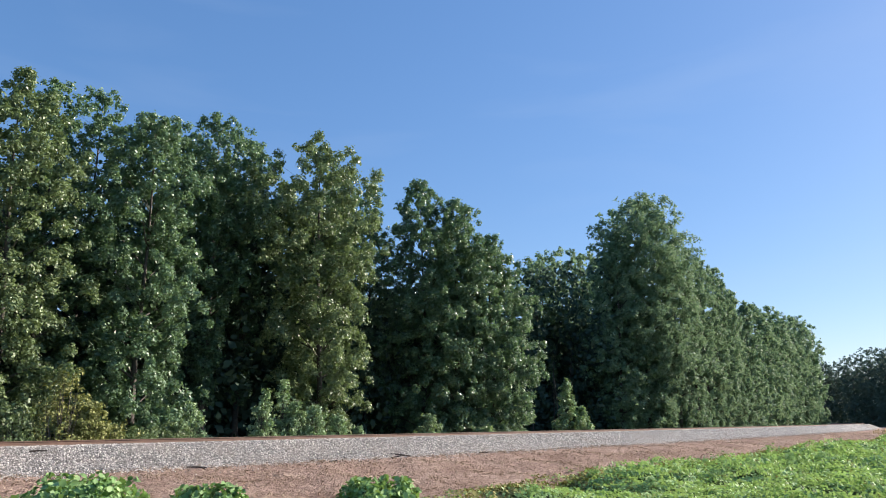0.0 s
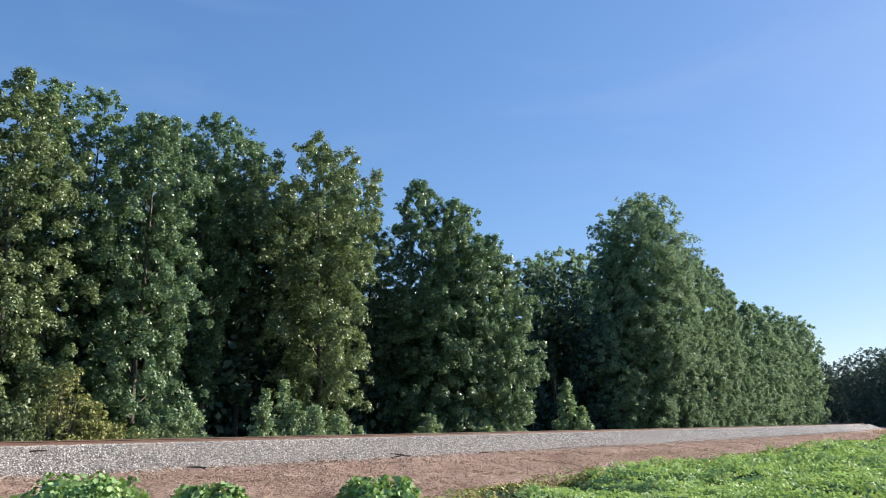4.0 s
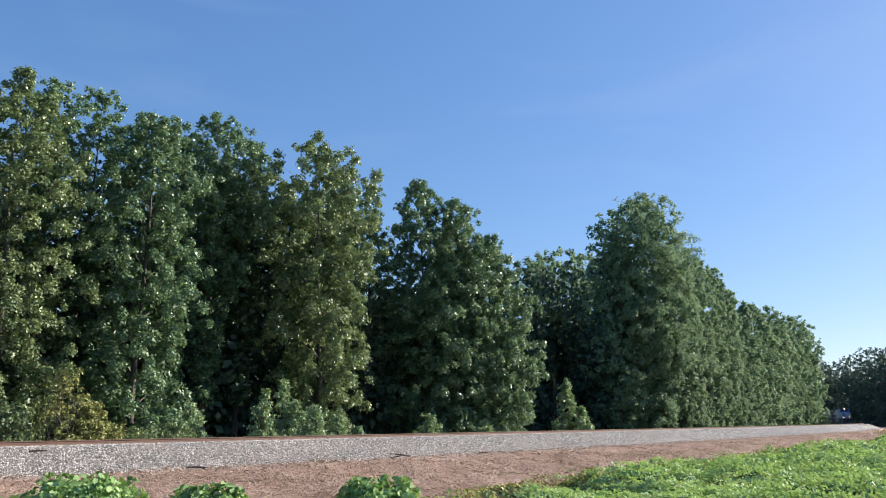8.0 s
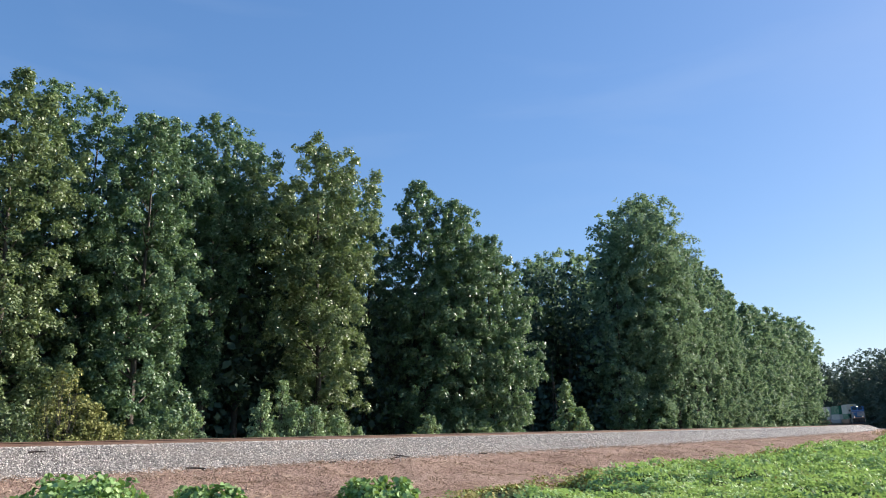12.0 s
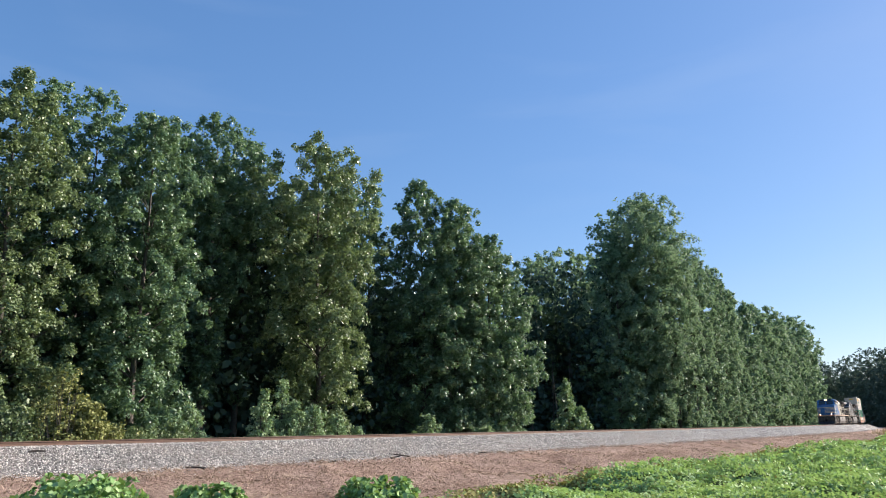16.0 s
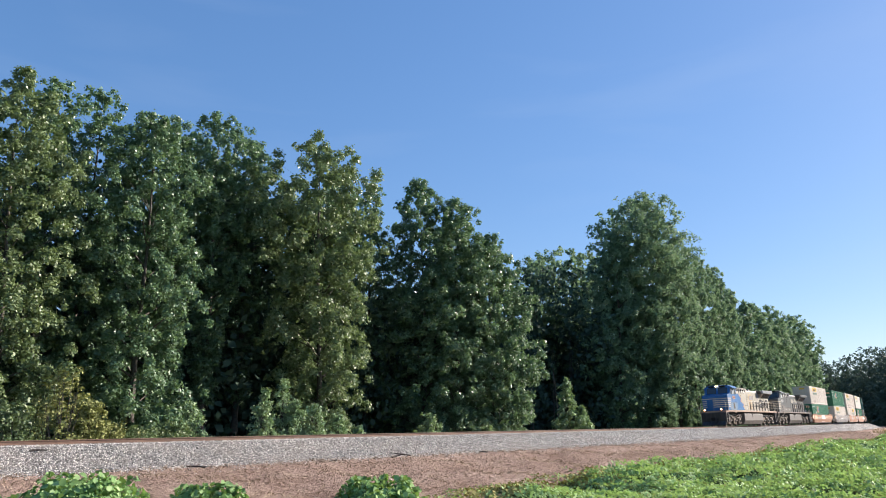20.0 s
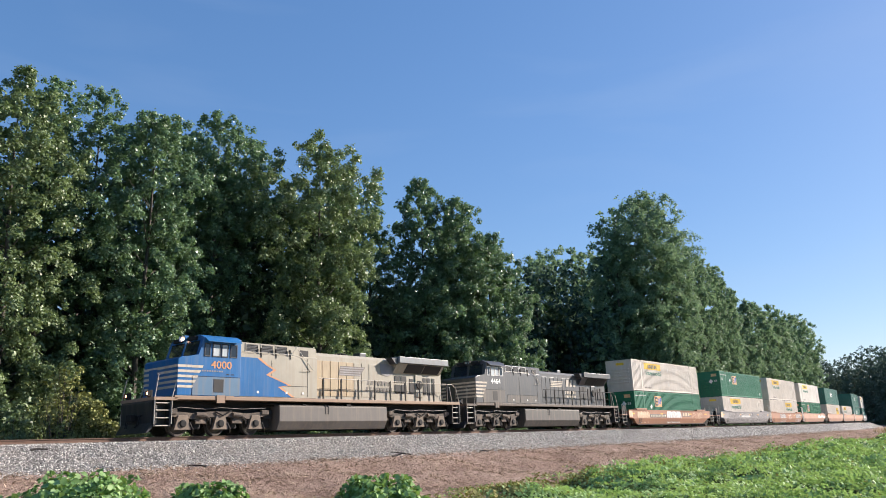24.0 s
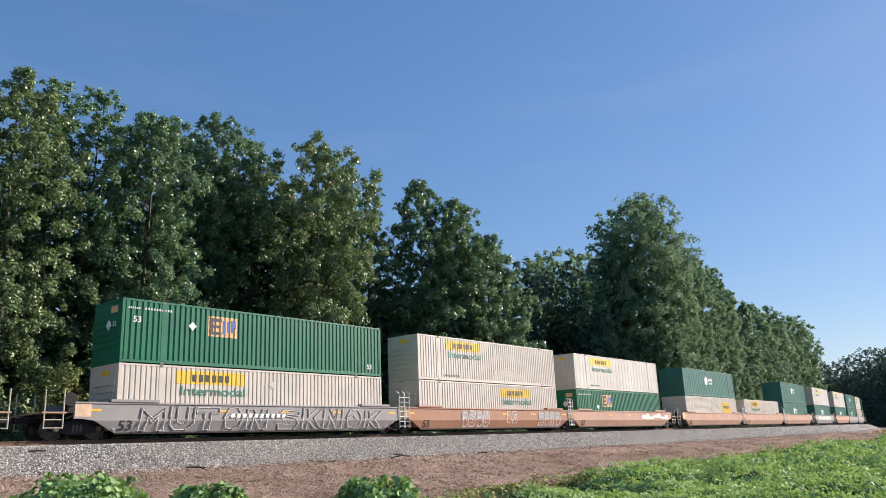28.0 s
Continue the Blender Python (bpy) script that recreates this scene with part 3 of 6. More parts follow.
def crown_points(rng, h, r, low, boughs, n, leaf, lean, shape):
    """Boughs that leave the stem all round, each with compact tufts of leaves along its outer half. Returns the tips of the boughs
    and the leaves' places, facings and sizes."""
    f = (np.arange(boughs) + rng.random(boughs)) / boughs
    az = np.arange(boughs) * 2.399963 + rng.normal(0, 0.35, boughs)
    ph = rng.random(4) * math.tau
    uneven = 1 + 0.13 * np.sin(2 * az + ph[0] + 3 * f) + 0.12 * np.sin(f * 17 + ph[1] + az) + 0.08 * np.sin(f * 31 + ph[2] - 2 * az)
    R = r * np.interp(f, [p[0] for p in shape], [p[1] for p in shape]) * uneven * rng.uniform(0.84, 1.05, boughs)
    R = np.minimum(R, 1.13 * r * np.interp(f, [p[0] for p in shape], [p[1] for p in shape]))
    out = np.stack([np.cos(az), np.sin(az)], -1)
    rise = 0.25 + 0.5 * f + rng.uniform(-0.15, 0.2, boughs)
    tip = np.concatenate([out * R[:, None] + np.outer(f, lean), (low + (h - low) * f)[:, None]], 1)
    tip[:, 2] = np.minimum(tip[:, 2], h - 0.1)
    root = tip.copy()
    root[:, :2] = np.outer(f, lean) + out * 0.12 * R[:, None]
    root[:, 2] = np.maximum(0.3, tip[:, 2] - rise * R - 0.35)
    # compact tufts strung along the outer part of each bough
    per = 4
    i = np.repeat(np.arange(boughs), per)
    m = len(i)
    t = np.tile(np.linspace(0.4, 1.0, per), boughs) + rng.uniform(-0.1, 0.06, m)
    tuft = (0.075 * r + 0.17) * rng.uniform(0.65, 1.5, m) * (0.55 + 0.45 * np.minimum(1, R[i] / r))
    side = rng.normal(size=(m, 3)) * np.array([1, 1, 0.7]) * (0.16 * R[i] + 0.12)[:, None]
    C = root[i] + (tip - root)[i] * t[:, None] + side
    C[:, 2] = np.clip(C[:, 2], 0.4, h - 0.6 * tuft)
    facing = out @ OPEN_SIDE
    weight = tuft ** 2 * np.where(facing < -0.35, 0.4, 1.0)[i]
    share = np.maximum(4, (n * weight / weight.sum()).astype(int))
    k = np.repeat(np.arange(m), share)
    d = rng.normal(size=(len(k), 3))
    d /= np.linalg.norm(d, axis=1, keepdims=True)
    d[:, 2] = np.where(d[:, 2] < -0.5, -d[:, 2], d[:, 2])
    ruffle = 0.82 + 0.26 * np.sin(d[:, 0] * 5 + k) * np.sin(d[:, 1] * 5 + 2 * k)
    P = C[k] + d * (tuft[k] * ruffle * rng.random(len(k)) ** 0.3)[:, None] * np.array([1, 1, 1.15]) + rng.normal(size=(len(k), 3)) * leaf * 0.35
    N = d * 0.85 + np.array([0, 0, 0.3]) + rng.normal(size=P.shape) * 0.48
    size = leaf * rng.uniform(0.65, 1.3, len(k)) * np.where(facing[i][k] < -0.35, 1.5, 1.0)
    return tip, root, P, N, size


def tree(name, label, x, y, top, r, seed, material, leaf=0.15, n=50000, boughs=210, low=0.9, shape=COLUMN, lean=None, group="trees along the line"):
    rng = np.random.default_rng(seed)
    z0 = float(ground_level(np.array([x]), np.array([y]))[0]) - 0.05
    h = top - z0
    o = tagged(new(name), label, "tree", group)
    o.location = (x, y, z0)
    lean = rng.normal(size=2) * 0.35 if lean is None else np.array(lean, float)
    tip, root, P, N, size = crown_points(rng, h - 0.2, r, low, boughs, n, leaf, lean, shape)
    k = np.linspace(0, 1, 9)
    bend = np.stack([lean[0] * k + 0.12 * np.sin(k * 7 + seed), lean[1] * k + 0.12 * np.cos(k * 6 + seed), k * h * 0.95], -1)
    bend[0, :2] = 0
    r0 = 0.0095 * h + 0.02
    part("trunk", stems_mesh("trunk", [(bend, r0 * (1 - 0.95 * k) * np.where(k == 0, 1.5, 1))]), M_BARK, o, "", True)
    stems = []
    for q in rng.permutation(boughs)[:min(45, boughs)]:
        kb = min(0.97, root[q, 2] / (h * 0.95))
        b = np.array([np.interp(kb, k, bend[:, j]) for j in range(3)])
        c = b + (tip[q] - b) * 0.85
        mid = (b + c) / 2 + np.array([0, 0, 0.1])
        rb = max(0.012, r0 * (1 - 0.95 * kb) * 0.42)
        stems.append((np.stack([b, mid, c]), np.array([rb, rb * 0.6, 0.007])))
    part("branchwork", stems_mesh("limbs", stems), M_BARK, o, "", True)["kind"] = "stuff"
    part("crown", quads_mesh("crown", leaves(rng, P, N, size, 0.8)), material, o)
    return o


def plant_trees():
    tall = "tall leafy green poplar standing beside the railway line"
    olive = "tall poplar with yellowing olive-green leaves beside the railway line"
    back = "dark green poplar standing behind the first row"
    # x, y, top, radius, kind (0 green, 1 olive, 2 behind the first row), shape, share of leaves
    near = ((15.4, 12.2, 21.3, 4.0, 1, COLUMN, 1.25), (9.2, 12.6, 20.6, 3.2, 1, COLUMN, 0.6), (18.4, 15.6, 23.3, 3.3, 2, COLUMN, 0.8), (21.4, 17.5, 23.8, 3.2, 2, COLUMN, 0.8),
            (23.6, 12.8, 21.3, 3.9, 0, COLUMN, 1.35), (27.0, 17.0, 23.4, 3.2, 2, ROUND, 0.8), (31.0, 17.2, 24.9, 3.8, 0, HIGH, 0.9), (35.4, 19.6, 24.0, 3.6, 2, HIGH, 0.75),
            (38.9, 13.4, 23.6, 5.2, 1, ROUND, 1.6), (33.6, 21.0, 22.4, 3.4, 2, HIGH, 0.6), (46.0, 20.0, 23.4, 3.4, 2, HIGH, 0.6), (50.8, 21.0, 24.4, 3.4, 2, DOME, 0.6),
            (53.6, 15.8, 24.3, 4.6, 0, DOME, 1.3), (56.0, 14.2, 22.8, 4.8, 0, DOME, 1.3), (60.2, 13.0, 19.3, 4.5, 0, DOME, 1.3), (58.6, 18.0, 21.8, 4.2, 2, DOME, 0.5), (42.6, 18.2, 20.8, 3.4, 2, HIGH, 0.6))
    for i, (x, y, top, r, kind, shape, share) in enumerate(near):
        tree("poplar_tree", (tall, olive, back)[kind], x, y, top, r, 100 + i, (M_LEAF, M_LEAF_OLIVE, M_LEAF)[kind], 0.155 + 0.0009 * x, int(43000 * share), 130 if kind == 2 else 170, 0.7 if shape is not HIGH else 4.0, shape, (-0.7, 0.0) if x == 38.9 else None)
    dark = "dark green tree in the shaded bay of the wood"
    bay = ((91.0, 35.5, 22.8, 3.8), (97.5, 34.0, 25.6, 4.0), (102.8, 36.5, 27.6, 4.4), (109.0, 37.5, 30.0, 5.0), (114, 34.0, 29.5, 4.6), (104.4, 29.0, 27.0, 3.8))
    for i, (x, y, top, r) in enumerate(bay):
        tree("broadleaf_tree", dark, x, y, top, r, 200 + i, M_LEAF_ROW_HAZED, 0.36, 11000, 90, 0.8, ROUND)
    row = ((103.0, 18.6, 33.8, 6.8, ROUND, 4.2), (96.8, 19.6, 27.5, 4.2, COLUMN, 1.3), (109.0, 16.8, 27.6, 3.8, COLUMN, 1.3), (114.6, 16.6, 27.6, 3.4, COLUMN, 1.0), (120.4, 17.2, 26.7, 3.2, COLUMN, 1.0),
           (126.6, 18.0, 26.6, 3.4, COLUMN, 1.0), (133.4, 19.0, 25.4, 3.2, CONE, 1.0), (140.2, 20.0, 24.4, 3.2, CONE, 1.0))
    for i, (x, y, top, r, shape, share) in enumerate(row):
        tree("poplar_tree", "tall green tree in the long row beside the line, leaves paled for haze", x, y, top, r, 300 + i, M_LEAF_ROW_HAZED, 0.29, int(19000 * share), int(150 * share ** 0.9), 1.7 if i < 3 else 0.7, shape)
    end = ((148, 21.2, 23.0, 3.6, CONE), (159.3, 23.0, 24.2, 4.2, COLUMN), (172.8, 24.9, 25.4, 4.2, ROUND), (188.9, 27.4, 24.6, 4.0, COLUMN), (205, 30.2, 26.8, 4.2, ROUND), (212.2, 31.5, 27.6, 4.4, ROUND), (166, 24.2, 23.0, 3.8, CONE),
           (181, 26.6, 23.4, 3.8, ROUND), (226, 34.2, 26.0, 4.2, ROUND), (236, 36.2, 20, 3.6, CONE))
    for i, (x, y, top, r, shape) in enumerate(end):
        tree("poplar_tree", "green tree at the far end of the row beside the line, leaves paled for haze", x, y, top, r, 400 + i, M_LEAF_ROW_HAZED, 0.46, 9500, 120, 0.6, shape)
    rng = np.random.default_rng(77)
    for i in range(20):       # wood along the outer side of the curve
        s, u = 262 + 9.0 * i, -28 - 13 * (i % 2) + rng.uniform(-3, 3)
        q = line_at(s, u)
        tree("distant_tree", "dark tree of the distant wood outside the curve, haze in its leaf colour", q.x, q.y, 30.0 + rng.uniform(-2.5, 3.0), 7.5, 500 + i, M_LEAF_FAR_HAZED, 0.55, 7500, 110, 0.3, ROUND, group="distant wood")


def back_woods():
    """The dense wood behind the first row: understorey and crowns nobody could count."""
    rng = np.random.default_rng(31)
    n = 3900
    # carried on unseen to s = -50, where it dims the western sky
    s = rng.uniform(-50, 235, n)
    u = rng.uniform(16.5, 34, n)
    hole = (s > 66) & (s < 94) & (u < 24)
    s, u = s[~hole], u[~hole]
    top = 18.5 + 2.5 * np.sin(s * 0.21) + 2 * np.sin(s * 0.57 + 2)
    top = np.where((s > 52) & (s < 92), top - 5.0, top)
    f = rng.random(len(s)) ** 1.25
    C = line_many(s, u, -1.4 + (top + 1.4) * f)
    per = 42
    idx = np.repeat(np.arange(len(C)), per)
    P = C[idx] + rng.normal(size=(len(idx), 3)) * np.array([1.1, 1.1, 0.9])
    N = rng.normal(size=P.shape) + np.array([0.2, -0.4, 0.4])
    tagged(part("woodland", quads_mesh("woodland", leaves(rng, P, N, rng.uniform(0.5, 0.9, len(P)))), M_LEAF_WOOD_SHADE, None), "dense wood and understorey behind the first trees, leaves coloured dark for shade", "wood", kind="stuff")
    m = 1000
    s, u = rng.uniform(-20, 135, m), rng.uniform(28, 44, m)
    C = line_many(s, u, -1.3 + 16.0 * rng.random(m) ** 1.2)
    idx = np.repeat(np.arange(m), 30)
    P = C[idx] + rng.normal(size=(len(idx), 3)) * np.array([1.6, 1.2, 1.1])
    P[:, 2] = np.maximum(P[:, 2], -1.3)
    N = rng.normal(size=P.shape) * 0.6 + np.array([-0.5, -0.8, 0.2])
    tagged(part("inner_woodland", quads_mesh("inner_woodland", leaves(rng, P, N, rng.uniform(1.0, 1.6, len(P)))), M_LEAF_WOOD_SHADE, None), "inside of the wood, leaf upon leaf, coloured dark for its shade", "wood", kind="stuff")
    s, u = rng.uniform(262, 450, 1250), rng.uniform(-62, -27, 1250)
    C = line_many(s, u, rng.uniform(-1.5, 21, 1250))
    idx = np.repeat(np.arange(len(C)), 26)
    P = C[idx] + rng.normal(size=(len(idx), 3)) * np.array([2.0, 2.0, 1.6])
    P[:, 2] = np.maximum(P[:, 2], -1.9)
    tagged(part("distant_undergrowth", quads_mesh("undergrowth", leaves(rng, P, rng.normal(size=P.shape) + np.array([0, 0, 0.4]), rng.uniform(0.9, 1.6, len(P)))), M_LEAF_FAR_HAZED, None), "dark undergrowth and crowns of the distant wood, haze in their leaf colour", "wood", kind="stuff")
    stems = []
    for i in range(90):
        s, u = rng.uniform(-10, 225), rng.uniform(17, 26)
        p = line_at(s, u, -1.6)
        h = rng.uniform(8, 16)
        k = np.linspace(0, 1, 4)
        stems.append((np.stack([p.x + 0.3 * rng.normal() * k, p.y + 0.3 * rng.normal() * k, p.z + h * k], -1), 0.11 * (1 - 0.8 * k)))
    tagged(part("woodland_stems", stems_mesh("woodland_stems", stems), M_BARK, None), "thin bare grey stems inside the wood", "tree stems", kind="stuff")


def shrub(label, x, y, height, r, seed, material, leaf=0.12, clumps=40, per=70, spire=False, group="shrubs beside the track"):
    rng = np.random.default_rng(seed)
    z0 = float(ground_level(np.array([x]), np.array([y]))[0]) - 0.03
    o = tagged(new("shrub"), label, "shrub", group)
    o.location = (x, y, z0)
    tip, root, P, N, size = crown_points(rng, height, r, 0.15, clumps, per * clumps, leaf, rng.normal(size=2) * 0.2, SPIRE if spire else DOME)
    P[:, 2] = np.maximum(P[:, 2], 0.03)
    part("branchwork", stems_mesh("branches", [(np.stack([np.array([c[0] * 0.15, c[1] * 0.15, 0]), c * np.array([0.6, 0.6, 0.5]), c]), np.array([0.03, 0.02, 0.006])) for c in tip]), M_BARK, o)
    part("foliage", quads_mesh("foliage", leaves(rng, P, N, size)), material, o)
    return o


def plant_shrubs():
    step = 0.962     # nearer along the line of sight from the field
    for i, (x, y, h, r, m) in enumerate(((17.0, 7.0, 4.75, 1.3, 2), (18.3, 6.9, 3.2, 0.8, 2), (15.0, 7.4, 2.9, 1.2, 1), (19.4, 7.0, 2.2, 1.1, 2), (21.2, 7.2, 1.9, 1.0, 1), (23.3, 7.8, 2.2, 0.9, 1), (25.0, 8.4, 3.3, 1.1, 0),
                                         (30.1, 8.6, 4.3, 0.75, 0), (32.2, 8.9, 5.0, 0.8, 0), (32.9, 8.6, 3.6, 0.8, 0), (34.3, 8.3, 3.3, 1.1, 0), (36.3, 8.3, 2.7, 0.9, 0), (38.6, 8.2, 1.9, 0.4, 0),
                                         (48.5, 10.5, 3.0, 1.2, 0), (73.8, 13.4, 6.9, 1.5, 0), (75.3, 12.6, 3.9, 1.2, 0), (13.5, 8.2, 3.4, 1.3, 1), (56, 11, 2.6, 1.2, 0))):
        kind = (("green leafy sapling at the edge of the wood", M_LEAF_SAPLING), ("low yellow-green shrub at the edge of the wood", M_LEAF_OLIVE), ("shrub with yellow-brown autumn leaves beside the track", M_LEAF_SHRUB))[m]
        if 29 < x < 40:
            x, y, h = x * 0.925, (y + 34.2) * 0.925 - 34.2, h * 0.95
        elif x < 45:
            x, y = x * step, (y + 34.2) * step - 34.2
        shrub(kind[0], x, y, h, r, 700 + i, kind[1], 0.13 if x < 60 else 0.24, 42, 95, m == 0)


def build_vines():
    """The sheet of vine leaves over the low ground, with humps and hollows."""
    rng = np.random.default_rng(12)
    n = 38000
    s = 8 + 110 * rng.random(n) ** 1.45
    e = vine_edge(s)
    u = e + 1.9 - np.where(rng.random(n) < 0.16, 3.5, np.clip(e + 39 - 0.209 * s, 3.5, 19)) * rng.random(n) ** 1.15
    ok = ~((u > e) & (rng.random(n) < 0.45 + 0.28 * (u - e)))
    s, u, e = s[ok], u[ok], e[ok]
    S = line_many(s, u, np.zeros(len(s)))
    def swell(x, y):
        ridge = np.sin(x * 1.25 + 0.55 * y + 1.6 * np.sin(x * 0.31 + y * 0.23)) + 0.6 * np.sin(x * 2.1 - 0.5 * y + 2 * np.sin(y * 0.4))
        return 0.46 + 0.72 * ridge * (0.6 + 0.5 * np.sin(y * 0.6 + x * 0.17)) + 0.10 * np.sin(x * 4.3 + y * 3.9)
    hump = swell(S[:, 0], S[:, 1])
    tilt = np.stack([hump - swell(S[:, 0] + 0.1, S[:, 1]), hump - swell(S[:, 0], S[:, 1] + 0.1), np.full(len(S), 0.1)], -1) / 0.1
    tilt /= np.linalg.norm(tilt, axis=1, keepdims=True)
    hump *= np.clip((e + 0.8 - u) / 3.5, 0.08, 1) * np.clip((s - 16) / 20, 0.22, 1)
    S[:, 2] = ground_level(S[:, 0], S[:, 1]) + np.clip(hump, 0.02, 1.3) * rng.uniform(0.72, 1.08, len(S))
    keep = np.hypot(S[:, 0], S[:, 1] + 34.2) > 16
    S, s, u, e, tilt = S[keep], s[keep], u[keep], e[keep], tilt[keep]
    face = rng.normal(size=S.shape) * 0.28 + tilt + np.array([0.36, -0.2, 0.12])
    k = np.repeat(np.arange(len(S)), 7)
    grow = 1 + np.clip(s - 25, 0, 150) * 0.011
    P = S[k] + rng.normal(size=(len(k), 3)) * np.array([0.12, 0.12, 0.05]) * grow[k][:, None]
    N = face[k] + rng.normal(size=P.shape) * 0.3
    s, u, e = s[k], u[k], e[k]
    size = rng.uniform(0.075, 0.145, len(P)) * grow[k]
    q = leaves(rng, P, N, size, 0.9)
    yellow = (rng.random(len(P)) < 0.03) | ((u > e - 1.3) & (rng.random(len(P)) < 0.72))
    tagged(part("vine_cover", quads_mesh("vines", q[~yellow]), M_VINE, None), "bright green kudzu vines covering the low ground", "vines", kind="stuff")
    tagged(part("yellowed_vine_leaves", quads_mesh("vines_y", q[yellow]), M_LEAF_DRY, None), "yellowing vine leaves along the edge of the bank", "vine leaves", kind="stuff")
    n = 5000
    s, u = rng.normal(150, 8, n), rng.normal(-15, 2.2, n)
    P = line_many(s, u, np.zeros(n))
    P[:, 2] = ground_level(P[:, 0], P[:, 1]) + 0.12
    b = rng.normal(size=(n, 3)) * 0.25
    b[:, 2] = 1
    hgt = rng.uniform(0.25, 0.6, n)[:, None]
    w = rng.normal(size=(n, 3)) * 0.03
    w[:, 2] = 0
    tagged(part("dry_grass", quads_mesh("dry_grass", np.stack([P - w - b * 0.15, P + w - b * 0.15, P + w * 0.6 + b * hgt, P - w * 0.6 + b * hgt], 1)), M_DRYGRASS, None), "dry straw-coloured grass on the mound", "dry grass", kind="stuff")


def vine_mound(x, y, top, r, seed):
    rng = np.random.default_rng(seed)
    z0 = float(ground_level(np.array([x]), np.array([y]))[0])
    o = tagged(new("vine_mound"), "mound of broad bright green kudzu leaves", "vine mound", "vine mounds in the foreground")
    o.location = (x, y, z0)
    h = top - z0
    n = 6500
    az, q = rng.random(n) * math.tau, np.sqrt(rng.random(n))
    rr = r * q * (1 + 0.15 * np.sin(3 * az + seed) + 0.1 * np.sin(7 * az))
    z = h * (1 - 0.8 * q ** 4.5) * (0.95 + 0.06 * np.sin(rr * 7 + az * 2)) * rng.uniform(0.62, 1.0, n) ** 0.7
    P = np.stack([rr * np.cos(az), rr * np.sin(az), z], -1)
    N = np.stack([np.cos(az) * q, np.sin(az) * q, np.full(n, 0.8)], -1) + rng.normal(size=(n, 3)) * 0.55
    sz = rng.uniform(0.06, 0.125, n)
    C = P[:60]
    part("stems", stems_mesh("stems", [(np.stack([np.array([c[0] * 0.4, c[1] * 0.4, 0]), c * np.array([0.8, 0.8, 0.6]), c]), np.array([0.015, 0.01, 0.004])) for c in C]), M_BARK, o)
    part("foliage", broad_leaves("foliage", rng, P, N, sz), M_VINE_BROAD, o)


build_ground()
TRACK = build_track()
build_sticks()
plant_trees()
plant_shrubs()
for _v in ((5.65, -21.4, -0.15, 1.5, 1), (7.5, -22.2, -0.39, 0.95, 2), (9.75, -24.0, -0.31, 1.15, 3)):
    vine_mound(*_v)

# ---- the train: x runs back along the train, -y is the side towards the open field ----
LOCO_AXLES = (-9.14, -7.12, -5.10, 5.10, 7.12, 9.14)
WHEELS = []     # every wheelset that turns: object, place in its vehicle, radius, place along the line at the end
LOCO_R, CAR_R = 0.53, 0.44


def wheelset(parent, x, r, s_end):
    bm = bmesh.new()
    for sd in (-1, 1):
        y = 0.72 * sd
        lathe_y(bm, [(0.09, y - 0.09 * sd), (r * 0.34, y - 0.08 * sd), (r * 0.78, y - 0.02 * sd), (r * 0.86, y - 0.07 * sd), (r + 0.028, y - 0.075 * sd), (r + 0.02, y - 0.05 * sd), (r, y - 0.03 * sd), (r - 0.006, y + 0.07 * sd),
                     (r * 0.86, y + 0.07 * sd), (r * 0.78, y + 0.02 * sd), (r * 0.34, y + 0.07 * sd), (0.09, y + 0.11 * sd)], 24)
    lathe_y(bm, [(0.085, -1.0), (0.085, 1.0)], 10)
    for k in range(3):          # marks and bolt heads on the hub, so that the turning shows
        a = k * math.tau / 3
        box(bm, 0.16 * math.cos(a) - 0.03, 0.16 * math.cos(a) + 0.03, -0.84, -0.78, 0.16 * math.sin(a) - 0.03, 0.16 * math.sin(a) + 0.03)
    o = part("wheelset", bm, M_WHEEL, parent, "steel wheels on their axle", False)
    o.location = (x, 0, r)
    WHEELS.append((o, x, r, s_end))
    return o


def bars_of_text(name, x0, x1, z0, z1, y, material, parent, n, label="", slant=0.0):
    """Unreadable or private lettering as plain bars."""
    w = (x1 - x0) / n
    for k in range(n):
        bm = bmesh.new()
        a, b = x0 + k * w, x0 + k * w + w * 0.6
        prism(bm, [(a, z0), (b, z0), (b + slant, z1), (a + slant, z1)], y, y - 0.004)
        o = part(name, bm, material, parent, label)
    return o


